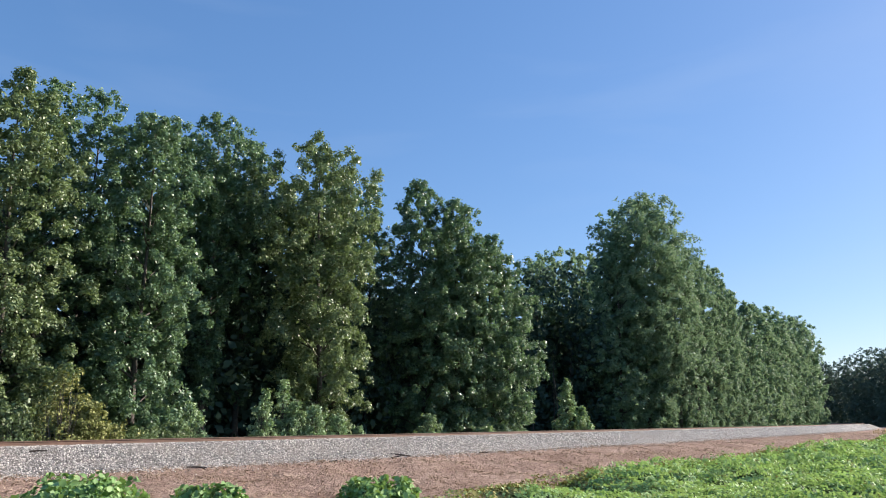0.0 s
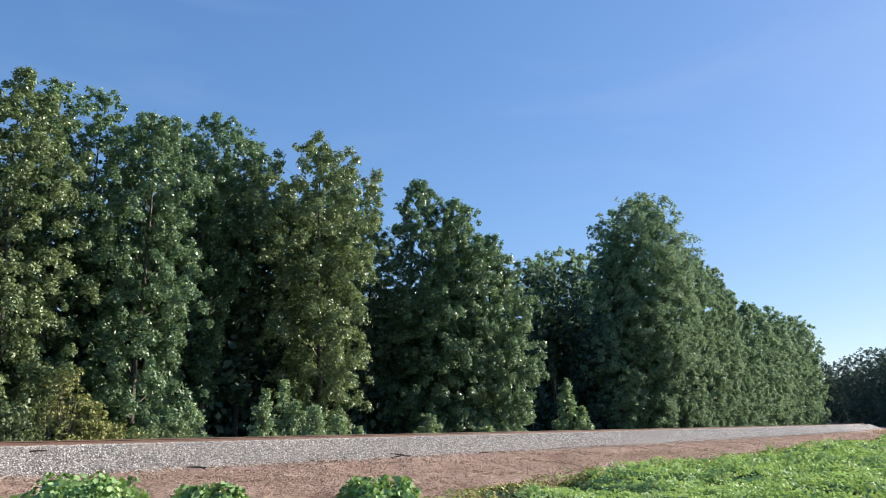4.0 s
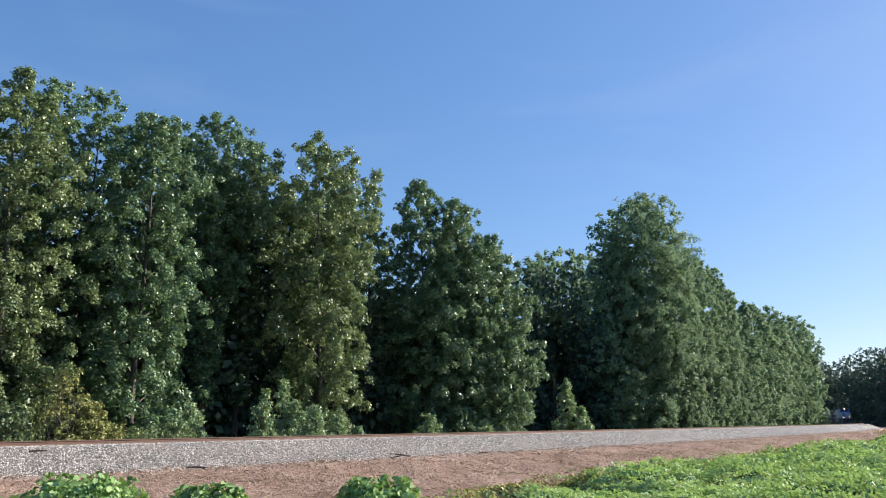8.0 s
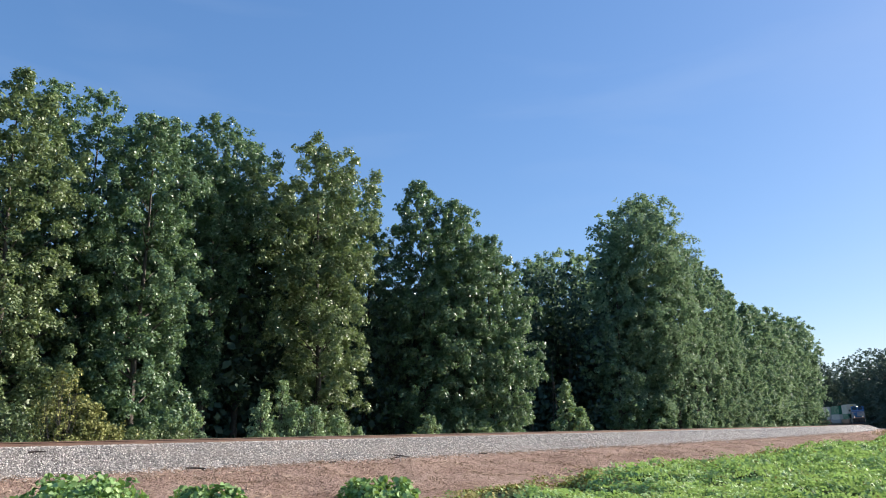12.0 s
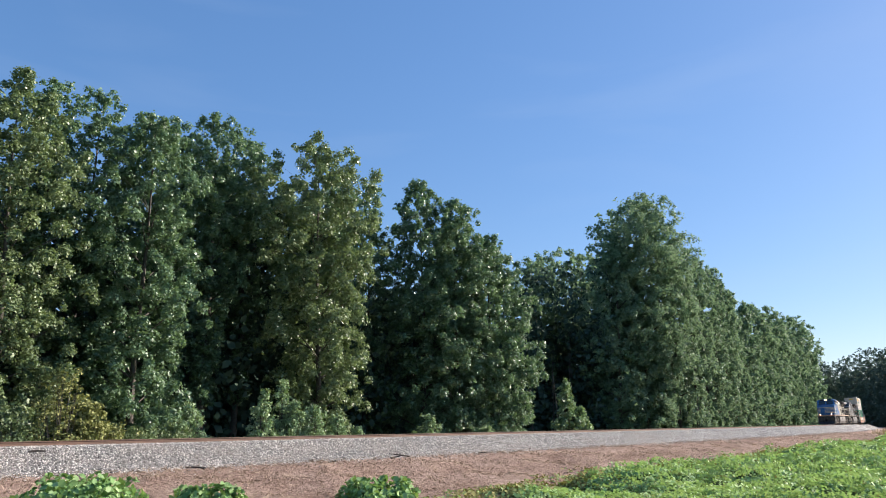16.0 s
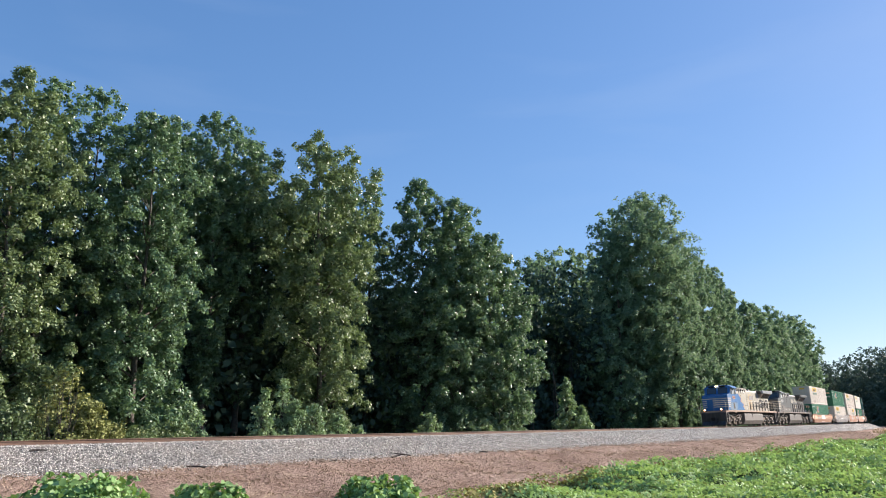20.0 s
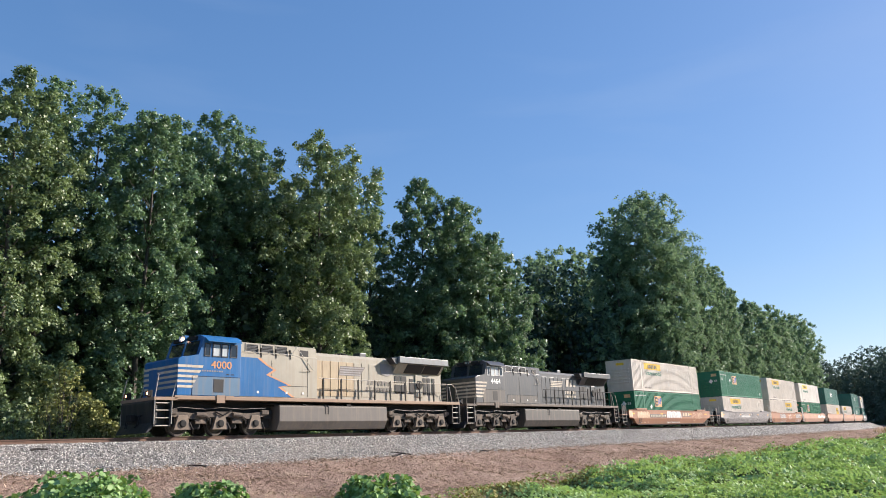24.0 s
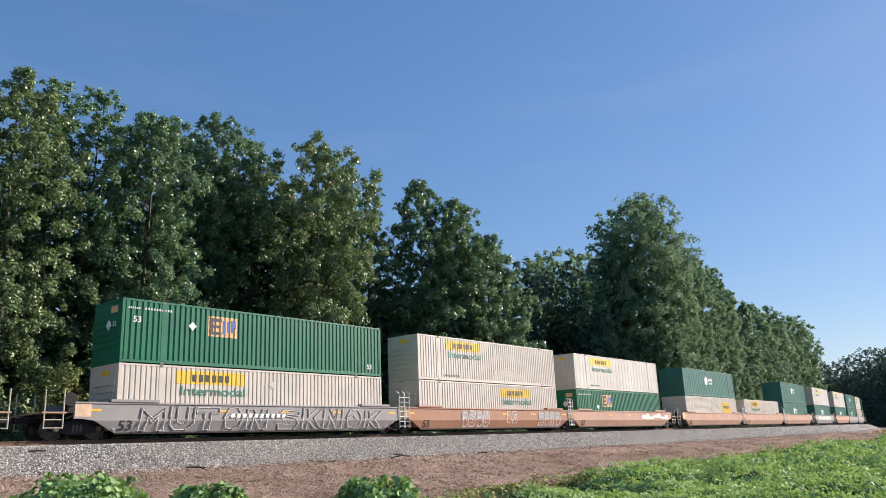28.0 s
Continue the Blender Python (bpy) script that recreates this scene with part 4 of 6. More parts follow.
def locomotive(label, main, front, number, number_mat, s_end, blue):
    o = tagged(new("locomotive"), label, "locomotive", "locomotives of the train")
    # platform, sill and frame
    part("frame", boxes((-10.6, 10.7, -0.75, 0.75, 0.95, 1.62)), M_UNDER, o)
    bm = boxes((-9.75, 10.75, -1.5, 1.5, 1.64, 1.82), bev=0.02)
    box(bm, -10.75, -9.6, -1.5, 1.5, 1.60, 1.74)
    part("walkway", bm, M_SILL if blue else M_SILLDARK, o, "dusty side sill and walkway")
    # cab with the short nose
    bm = bmesh.new()
    prism(bm, [(-9.66, 1.82), (-9.66, 3.50), (-9.50, 3.60), (-8.56, 3.72), (-8.32, 4.60), (-6.22, 4.60), (-6.22, 1.82)], -1.5, 1.5, bev=0.035)
    prism(bm, [(-1.49, 4.59), (-1.12, 4.75), (1.12, 4.75), (1.49, 4.59)], -8.32, -6.22, "x", 0.02)
    cab = part("cab", bm, front, o, "blue cab with a square nose" if blue else "black cab with a square nose")
    # windscreen, side windows, nose door
    for y0, y1 in ((-1.22, -0.12), (0.12, 1.22)):
        bm = bmesh.new()
        prism(bm, [(-8.575, 3.79), (-8.392, 4.46), (-8.35, 4.46), (-8.535, 3.79)], y0, y1)
        part("windscreen", bm, M_GLASS, cab, "dark windscreen pane")
    for sd in (-1, 1):
        for j, (x0, x1, gm) in enumerate(((-8.30, -7.98, M_GLASS), (-7.86, -7.42, M_PALEGLASS), (-7.36, -6.98, M_PALEGLASS), (-6.86, -6.46, M_GLASS))):
            part("side_window", boxes((x0 + 0.035, x1 - 0.035, 1.506 * sd - 0.006, 1.506 * sd + 0.006, 3.72, 4.28)), gm, cab)
            fr = boxes((x0, x1, 1.512 * sd - 0.014, 1.512 * sd + 0.014, 4.27, 4.32), (x0, x1, 1.512 * sd - 0.014, 1.512 * sd + 0.014, 3.68, 3.73), (x0, x0 + 0.04, 1.512 * sd - 0.014, 1.512 * sd + 0.014, 3.72, 4.28), (x1 - 0.04, x1, 1.512 * sd - 0.014, 1.512 * sd + 0.014, 3.72, 4.28))
            part("window_frame", fr, M_WHITE if not blue else M_BLACK, cab)
        bm = bmesh.new()
        prism(bm, [(1.46 * sd, 4.62), (1.76 * sd, 4.40), (1.76 * sd, 4.37), (1.46 * sd, 4.57)], -8.26, -6.36, "x")
        part("awning", bm, front, cab)
        part("side_vent", boxes((-7.75, -7.2, 1.51 * sd - 0.008, 1.51 * sd + 0.008, 2.0, 2.62)), M_LOUVRE, cab)
        part("sand_box_lid", boxes((-7.05, -6.6, 1.506 * sd - 0.008, 1.506 * sd + 0.008, 1.66, 1.84), (-7.55, -7.1, 1.52 * sd - 0.02, 1.52 * sd + 0.02, 1.5, 1.86)), M_SILL if blue else M_SILLDARK, cab)
        part("access_panel", boxes((-8.87, -6.27, 1.503 * sd - 0.004, 1.503 * sd + 0.004, 1.85, 2.71)), M_BLUEDUST if blue else M_GREYDUST, cab, "dusty lower access panel")
        part("panel_seam", boxes((-8.9, -6.25, 1.503 * sd - 0.007, 1.503 * sd + 0.007, 2.72, 2.74), (-8.9, -8.885, 1.503 * sd - 0.007, 1.503 * sd + 0.007, 1.84, 2.72)), M_UNDER, cab)
        words(number, 0.34, number_mat, cab, on_side(-7.92, 3.14, -1.512) if sd < 0 else on_side(-7.92, 3.14, -1.512) @ Matrix.Translation((1.2, 0, -3.024)) @ Matrix.Rotation(math.pi, 4, "Y"), "road_number", 1.18)
    if blue:
        bars_of_text("lettering_bar", -8.4, -7.2, 2.96, 3.03, -1.506, M_WELLGREY, cab, 9)
    bars_of_text("small_plate", -7.05, -6.5, 2.84, 2.88, -1.506, M_LOUVRE, cab, 2)
    part("nose_door", boxes((-9.70, -9.66, 0.25, 0.95, 1.85, 3.15), bev=0.01), front, cab)
    # five nose stripes, round the corner
    for k in range(5):
        z = 2.18 + 0.235 * k
        bm = boxes((-9.675, -9.665, -1.46, 1.46, z, z + 0.115))
        for sd in (-1, 1):
            e = -8.32 - (4 - k) * 0.13
            prism(bm, [(-9.66, z), (e - 0.06, z), (e, z + 0.115), (-9.66, z + 0.115)], 1.502 * sd, 1.508 * sd)
        part("nose_stripe", bm, M_STRIPE, cab, "cream stripe round the nose")
    # lights: number boards with the headlight between, two ditch lights
    part("number_board", boxes((-8.50, -8.16, -0.95, -0.3, 4.52, 4.70)), M_UNDER, cab)
    part("number_board", boxes((-8.50, -8.16, 0.3, 0.95, 4.52, 4.70)), M_UNDER, cab)
    for y in (-0.12, 0.12):
        bm = bmesh.new()
        lathe_y(bm, [(0.075, 0.0), (0.085, 0.04), (0.07, 0.06)], 14)
        bm.transform(Matrix.Rotation(radians(90), 4, "Z"))
        bm.transform(Matrix.Translation((-8.48, y, 4.66)))
        part("headlight", bm, M_LAMP if blue else M_PALEGLASS, cab, "lit headlight" if blue else "unlit headlight")
    # plates added round the headlights to block their glow towards the sides
    part("added_headlight_shroud", boxes((-8.62, -8.40, -0.26, -0.225, 4.55, 4.77), (-8.62, -8.40, 0.225, 0.26, 4.55, 4.77), (-8.62, -8.40, -0.26, 0.26, 4.77, 4.795)), front if blue else M_UNDER, cab)
    for y in (-0.95, 0.95):
        # side plates added to screen the glow of the ditch lights
        part("added_ditch_light_shroud", boxes((-10.84, -10.69, y - 0.135, y - 0.11, 1.8, 2.03)), M_UNDER, o)
        part("added_ditch_light_shroud", boxes((-10.84, -10.69, y + 0.11, y + 0.135, 1.8, 2.03)), M_UNDER, o)
        bm = bmesh.new()
        lathe_y(bm, [(0.08, 0.0), (0.09, 0.04), (0.07, 0.07)], 14)
        bm.transform(Matrix.Rotation(radians(90), 4, "Z"))
        bm.transform(Matrix.Translation((-10.72, y, 1.92)))
        part("ditch_light", bm, M_LAMP if blue else M_PALEGLASS, o, "lit ditch light" if blue else "unlit ditch light")
        part("ditch_light_bracket", boxes((-10.7, -10.6, y - 0.14, y + 0.14, 1.74, 2.06)), M_UNDER, o)
    # pilot, snow plough, couplers, hoses
    bm = bmesh.new()
    prism(bm, [(-10.62, 1.74), (-10.80, 1.5), (-10.72, 0.6), (-11.0, 0.16), (-10.9, 0.16), (-10.5, 0.6), (-10.5, 1.74)], -1.35, 1.35, bev=0.02)
    part("pilot", bm, M_BLACK, o, "black front pilot plate and plough")
    part("rear_plate", boxes((10.55, 10.75, -1.35, 1.35, 0.5, 1.74), bev=0.02), M_BLACK, o)
    for x, d in ((-10.7, -1), (10.7, 1)):
        bm = boxes((min(x, x + 0.42 * d), max(x, x + 0.42 * d), -0.12, 0.12, 0.72, 0.98), bev=0.03)
        box(bm, min(x + 0.2 * d, x + 0.44 * d), max(x + 0.2 * d, x + 0.44 * d), -0.2, 0.2, 0.68, 1.02, 0.04)
        part("coupler", bm, M_UNDER, o, "knuckle coupler")
        for y in (-0.55, -0.42, 0.45, 0.6):
            bm = bmesh.new()
            tube(bm, [(x, y, 1.0), (x + 0.18 * d, y, 0.9), (x + 0.22 * d, y, 0.55), (x + 0.3 * d, y * 0.8, 0.42)], 0.025, 5)
            part("air_hose", bm, M_UNDER, o)
        for y in (-1, 1):
            xx = (-10.72, -9.85) if d < 0 else (10.0, 10.75)
            for k, z in enumerate((0.48, 0.82, 1.16, 1.48)):
                part("step", boxes((xx[0] + 0.12, xx[1] - 0.1, y * 1.22 - 0.2, y * 1.22 + 0.2, z - 0.02, z + 0.02)), M_RAILING, o)
            part("step_well", boxes((xx[0] + 0.02, xx[0] + 0.08, y * 1.22 - 0.22, y * 1.22 + 0.22, 0.44, 1.7), (xx[1] - 0.08, xx[1] - 0.02, y * 1.22 - 0.22, y * 1.22 + 0.22, 0.44, 1.7), (xx[0] + 0.05, xx[1] - 0.05, y * 1.02 - 0.02, y * 1.02 + 0.02, 0.5, 1.7)), M_BLACK, o)
            bm = bmesh.new()
            for xr in (xx[0] + 0.02, xx[1]):
                tube(bm, [(xr, y * 1.47, 0.55), (xr, y * 1.47, 1.75), (xr + 0.28 * (1 if d < 0 else -1) * (1 if xr != xx[0] + 0.02 else 0.6), y * 1.42, 2.75), (xr + 0.3 * (1 if d < 0 else -1) * (1 if xr != xx[0] + 0.02 else 0.6), y * 1.3, 2.78)], 0.022, 6)
            part("grab_rail", bm, M_RAILING, o)
    # inverter cabinet behind the cab
    bm = bmesh.new()
    prism(bm, [(-1.42, 1.84), (-1.42, 3.95), (-1.30, 4.05), (-1.30, 4.50), (-1.05, 4.58), (1.05, 4.58), (1.30, 4.50), (1.30, 4.05), (1.42, 3.95), (1.42, 1.84)], -6.2, -1.27, "x")
    cabn = part("equipment_cabinet", bm, main, o)
    for sd in (-1, 1):
        for k in range(3):
            x0 = -5.85 + 0.93 * k
            part("grille_frame", boxes((x0, x0 + 0.8, 1.312 * sd - 0.012, 1.312 * sd + 0.012, 4.04, 4.08), (x0, x0 + 0.8, 1.312 * sd - 0.012, 1.312 * sd + 0.012, 4.46, 4.50), (x0, x0 + 0.05, 1.312 * sd - 0.012, 1.312 * sd + 0.012, 4.08, 4.46), (x0 + 0.75, x0 + 0.8, 1.312 * sd - 0.012, 1.312 * sd + 0.012, 4.08, 4.46)), M_WHITE if not blue else M_CREAM, cabn)
            part("grille_backing", boxes((x0 + 0.05, x0 + 0.75, 1.302 * sd - 0.004, 1.302 * sd + 0.004, 4.08, 4.46)), M_LOUVRE, cabn)
            for j in range(5):
                part("grille_slat", boxes((x0 + 0.05, x0 + 0.75, 1.314 * sd - 0.012, 1.314 * sd + 0.012, 4.12 + 0.075 * j, 4.145 + 0.075 * j)), M_DARKGREY, cabn)
            part("lifting_bracket", boxes((x0 + 0.86, x0 + 0.92, 1.40 * sd - 0.04, 1.40 * sd + 0.04, 3.82, 4.3)), M_UNDER, cabn)
        part("small_louvre", boxes((-2.35, -1.8, 1.312 * sd - 0.01, 1.312 * sd + 0.01, 3.98, 4.36)), M_LOUVRE, cabn)
        bm = bmesh.new()
        tube(bm, [(-6.1, 1.44 * sd, 4.06), (-3.0, 1.46 * sd, 4.06), (-2.75, 1.46 * sd, 4.5), (-1.6, 1.5 * sd, 3.3), (-2.3, 1.5 * sd, 3.28)], 0.018, 5)
        part("roof_handrail", bm, M_RAILING, cabn)
        part("cabinet_door_seam", boxes((-5.9, -1.9, 1.423 * sd - 0.005, 1.423 * sd + 0.005, 2.42, 2.44), (-4.3, -4.285, 1.423 * sd - 0.005, 1.423 * sd + 0.005, 1.9, 3.7), (-1.95, -1.93, 1.423 * sd - 0.005, 1.423 * sd + 0.005, 1.9, 3.9)), M_UNDER, cabn)
        if not blue:
            for x0, x1 in ((-5.88, -4.32), (-4.26, -1.98)):
                part("lower_door", boxes((x0, x1, 1.424 * sd - 0.005, 1.424 * sd + 0.005, 1.88, 2.41)), M_GREYDUST, cabn, "dusty lower equipment door")
        for x in (-5.2, -3.4, -2.3):
            part("door_latch", boxes((x, x + 0.12, 1.428 * sd - 0.012, 1.428 * sd + 0.012, 2.02, 2.14)), M_WHITE, cabn)
    if blue:
        # blue field that ends in a zigzag with an orange edge
        for sd in (-1, 1):
            bm = bmesh.new()
            edge = [(-3.0, 1.86), (-3.9, 2.36), (-3.23, 2.47), (-4.65, 2.95), (-4.2, 3.22), (-4.77, 3.5), (-5.2, 3.78)]
            prism(bm, [(-6.18, 1.86), *edge, (-6.18, 3.78)], 1.423 * sd, 1.432 * sd)
            part("blue_field", bm, M_BLUE, cabn, "blue painted field with a zigzag end")
            bm = bmesh.new()
            prism(bm, edge + [(p[0] + 0.2, p[1]) for p in edge[::-1]], 1.424 * sd, 1.436 * sd)
            part("orange_edge", bm, M_ORANGE, cabn, "orange zigzag band")
    # long hood, with doors
    bm = bmesh.new()
    prism(bm, [(-0.92, 1.84), (-0.92, 4.2), (-0.75, 4.38), (0.75, 4.38), (0.92, 4.2), (0.92, 1.84)], -1.265, 9.6, "x")
    hood = part("hood", bm, main, o)
    for sd in (-1, 1):
        for k in range(8):
            x0 = -1.1 + 0.6 * k
            part("hood_door", boxes((x0 + 0.02, x0 + 0.57, 0.93 * sd - 0.012, 0.93 * sd + 0.012, 2.02, 3.95), bev=0.008), M_CREAMTAN if blue and k < 5 else main, hood)
        for x0, x1, z0, z1 in ((5.3, 5.75, 2.95, 3.35), (5.3, 5.75, 2.3, 2.82), (5.85, 6.3, 2.95, 3.35), (5.85, 6.3, 2.3, 2.82), (6.6, 6.95, 2.3, 3.2), (7.85, 8.1, 2.25, 3.3), (8.25, 8.5, 2.25, 3.3), (8.7, 8.95, 2.25, 3.3)):
            part("louvre", boxes((x0, x1, 0.94 * sd - 0.015, 0.94 * sd + 0.015, z0, z1)), M_LOUVRE, hood)
        part("fan_cage", boxes((7.1, 7.75, 0.95 * sd - 0.03, 0.95 * sd + 0.03, 2.1, 3.45), bev=0.02), main, hood)
        bm = bmesh.new()
        lathe_y(bm, [(0.26, -0.05), (0.28, 0.0), (0.2, 0.06)], 14, (7.42, 1.0 * sd, 2.85))
        part("blower", bm, M_UNDER, hood)
        # radiator: flared corner, dark intake, tilted panel
        bm = bmesh.new()
        prism(bm, [(4.55, 4.36), (5.12, 4.36), (5.12, 4.0), (4.9, 4.0)], 0.9 * sd, 1.42 * sd)
        part("radiator_corner", bm, M_DARKGREY if blue else main, hood)
        bm = bmesh.new()
        prism(bm, [(0.93 * sd, 3.5), (1.40 * sd, 4.06), (0.93 * sd, 4.06)], 5.1, 9.45, "x")
        part("radiator_flare", bm, main, hood)
        for x0, x1 in ((6.0, 7.55), (7.65, 9.2)):
            bm = bmesh.new()
            prism(bm, [(0.985 * sd, 3.55), (1.385 * sd, 4.03), (1.40 * sd, 4.02), (1.0 * sd, 3.54)], x0, x1, "x")
            part("radiator_screen", bm, M_LOUVRE, hood)
        # white bars and name, not lettered
        if blue:
            bm = bmesh.new()
            prism(bm, [(0.70, 3.19), (2.36, 3.19), (2.80, 3.73), (0.84, 3.73)], 0.9425 * sd, 0.9455 * sd)
            part("livery_ground", bm, M_TANK, hood, "dark ground behind the bars")
        for k in range(4):
            bm = bmesh.new()
            z = 3.22 + 0.13 * k
            prism(bm, [(0.75 + 0.03 * k, z), (2.35 + 0.09 * k, z), (2.43 + 0.09 * k, z + 0.075), (0.77 + 0.03 * k, z + 0.075)], 0.947 * sd, 0.953 * sd)
            part("livery_bar", bm, M_WELLGREY if blue else M_STRIPE, hood)
    if blue:
        bars_of_text("lettering_bar", 2.9, 5.0, 2.72, 2.95, -0.945, M_TANK, hood, 7, "", 0.05)
        bars_of_text("lettering_bar", 2.8, 5.1, 2.36, 2.6, -0.945, M_TANK, hood, 8, "", 0.05)
        bm = bmesh.new()
        prism(bm, [(4.0, 4.0), (5.1, 4.0), (5.1, 3.4), (4.6, 3.28), (4.1, 3.4)], -0.944, -0.95)
        part("blue_emblem", bm, M_WELLGREY, hood)
    else:
        bars_of_text("emblem_bar", 3.1, 4.8, 3.3, 3.85, -0.945, M_STRIPE, hood, 3, "", 0.15)
        bars_of_text("lettering_bar", 2.9, 4.6, 2.72, 2.95, -0.945, M_STRIPE, hood, 7, "", 0.05)
        bars_of_text("lettering_bar", 2.9, 4.6, 2.36, 2.6, -0.945, M_STRIPE, hood, 8, "", 0.05)
    part("radiator_wing", boxes((5.13, 9.69, -1.55, 1.55, 4.08, 4.46), bev=0.02), M_SILVER if blue else M_DARKGREY, o, "silver-grey overhanging radiator top" if blue else "dark grey overhanging radiator top")
    part("exhaust_stack", boxes((3.0, 3.5, -0.3, 0.3, 4.36, 4.66), bev=0.02), M_DARKGREY, o)
    bm = bmesh.new()
    for k in range(5):
        tube(bm, [(2.0, -0.24 + 0.12 * k, 4.5), (1.6 - 0.05 * k, -0.24 + 0.12 * k, 4.52)], 0.03, 6, 0.06)
    box(bm, 1.9, 2.05, -0.3, 0.3, 4.37, 4.47)
    part("horn", bm, M_UNDER, o)
    part("roof_antenna", boxes((-7.9, -7.3, -0.3, 0.3, 4.74, 4.82), (-7.0, -6.7, 0.4, 0.8, 4.74, 4.80)), main, o)
    # handrails along the walkway
    for sd in (-1, 1):
        bm = bmesh.new()
        tube(bm, [(-1.15, 1.46 * sd, 2.92), (10.1, 1.46 * sd, 2.92), (10.35, 1.44 * sd, 2.75)], 0.024, 6)
        part("handrail", bm, M_RAILING if blue else M_UNDER, o)
        bm = bmesh.new()
        tube(bm, [(-1.15, 1.46 * sd, 2.36), (9.2, 1.46 * sd, 2.36)], 0.014, 5)
        part("knee_rail", bm, M_UNDER, o)
        for k in range(9):
            part("handrail_post", boxes((-0.9 + 1.3 * k, -0.82 + 1.3 * k, 1.46 * sd - 0.03, 1.46 * sd + 0.03, 1.66, 2.94)), M_UNDER, o)
    # fuel tank
    bm = bmesh.new()
    prism(bm, [(-1.38, 1.46), (-1.47, 1.40), (-1.47, 0.64), (-1.22, 0.20), (1.22, 0.20), (1.47, 0.64), (1.47, 1.40), (1.38, 1.46)], -3.8, 4.0, "x", 0.03)
    tank = part("fuel_tank", bm, M_TANK if blue else M_GREYDUST, o, "dusty grey fuel tank" if blue else "dark grey fuel tank")
    part("tank_strap", boxes((-0.75, -0.68, -1.48, -1.40, 1.0, 1.48), (-0.55, -0.48, -1.48, -1.40, 1.0, 1.48)), M_UNDER, tank)
    part("filler", boxes((0.9, 1.2, -1.42, -1.2, 1.4, 1.55)), M_UNDER, tank)
    part("gauge_box", boxes((-2.2, -2.0, -1.4, -1.2, 1.4, 1.52)), M_UNDER, tank)
    part("air_reservoir", boxes((-4.55, -3.95, -1.1, 1.1, 0.75, 1.25), bev=0.08), M_UNDER, o)
    bm = bmesh.new()
    for z, y in ((1.5, -1.15), (1.44, -1.0)):
        tube(bm, [(-4.6, y, z), (-2.0, y, z - 0.02), (4.5, y, z)], 0.03, 5)
    part("brake_pipe", bm, M_UNDER, o)
    # bogies
    for c in (-7.12, 7.12):
        for sd in (-1, 1):
            bm = bmesh.new()
            prism(bm, [(c - 2.75, 0.95), (c - 2.45, 1.12), (c - 1.5, 1.02), (c - 0.55, 1.12), (c + 0.55, 1.12), (c + 1.5, 1.02), (c + 2.45, 1.12), (c + 2.75, 0.95), (c + 2.3, 0.84), (c + 1.5, 0.76), (c + 0.5, 0.86), (c - 0.5, 0.86), (c - 1.5, 0.76), (c - 2.3, 0.84)], 1.06 * sd, 1.22 * sd, bev=0.02)
            bog = part("bogie_frame", bm, M_TRUCKDUST, o, "dusty three-axle bogie side frame")
            for x in (c - 2.02, c, c + 2.02):
                bm = bmesh.new()
                prism(bm, [(x - 0.44, 0.28), (x + 0.44, 0.28), (x + 0.30, 0.72), (x + 0.24, 0.95), (x - 0.24, 0.95), (x - 0.30, 0.72)], 1.04 * sd, 1.26 * sd, bev=0.025)
                part("axle_box", bm, M_AXLEBOX if blue else M_TRUCKDUST, bog, "tan dusted axle box" if blue else "")
                bm = bmesh.new()
                lathe_y(bm, [(0.17, 0.0), (0.17, 0.05 * sd), (0.12, 0.07 * sd)], 16, (x, 1.26 * sd, LOCO_R + 0.03))
                part("bearing_cap", bm, M_UNDER, bog)
            bm = bmesh.new()
            for x in (c - 1.35, c - 0.7, c + 0.7, c + 1.35):
                tube(bm, [(x, 1.12 * sd, 0.7), (x, 1.12 * sd, 1.0)], 0.09, 8)
            part("spring", bm, M_UNDER, bog)["kind"] = "stuff"
            bm = bmesh.new()
            tube(bm, [(c - 2.6, 1.27 * sd, 1.2), (c - 2.2, 1.3 * sd, 1.3), (c - 0.9, 1.28 * sd, 1.22), (c, 1.3 * sd, 1.3), (c + 1.2, 1.28 * sd, 1.24), (c + 2.6, 1.27 * sd, 1.3)], 0.016, 5)
            part("brake_pipe", bm, M_TANK, bog)
            for x in (c - 2.02, c, c + 2.02):
                bm = bmesh.new()
                tube(bm, [(x + 0.36, 1.28 * sd, 0.62), (x + 0.52, 1.3 * sd, 0.3), (x + 0.62, 1.12 * sd, 0.12)], 0.02, 5)
                part("sand_pipe", bm, M_TANK, bog)
                bm = bmesh.new()
                prism(bm, [(x - 0.56, 0.98), (x - 0.44, 0.5), (x - 0.36, 0.3), (x - 0.30, 0.34), (x - 0.36, 0.98)], 1.0 * sd, 1.1 * sd)
                part("brake_shoe_hanger", bm, M_UNDER, bog)
                part("motor_casing", boxes((x + 0.45, x + 1.1, 0.86 * sd - 0.1, 0.86 * sd + 0.1, 0.3, 0.86), bev=0.06), M_UNDER, bog)
            for x in (c - 1.02, c + 1.0):
                bm = bmesh.new()
                tube(bm, [(x - 0.34, 1.25 * sd, 0.98), (x + 0.18, 1.27 * sd, 0.94)], 0.11, 10)
                tube(bm, [(x + 0.18, 1.27 * sd, 0.94), (x + 0.42, 1.26 * sd, 0.8), (x + 0.46, 1.2 * sd, 0.55)], 0.03, 6)
                part("brake_cylinder", bm, M_TRUCKDUST, bog, "dusty round brake cylinder")
                part("frame_web", boxes((x - 0.30, x + 0.30, 1.13 * sd - 0.05, 1.13 * sd + 0.05, 0.56, 0.86), bev=0.02), M_TRUCKDUST, bog)
            bm = bmesh.new()
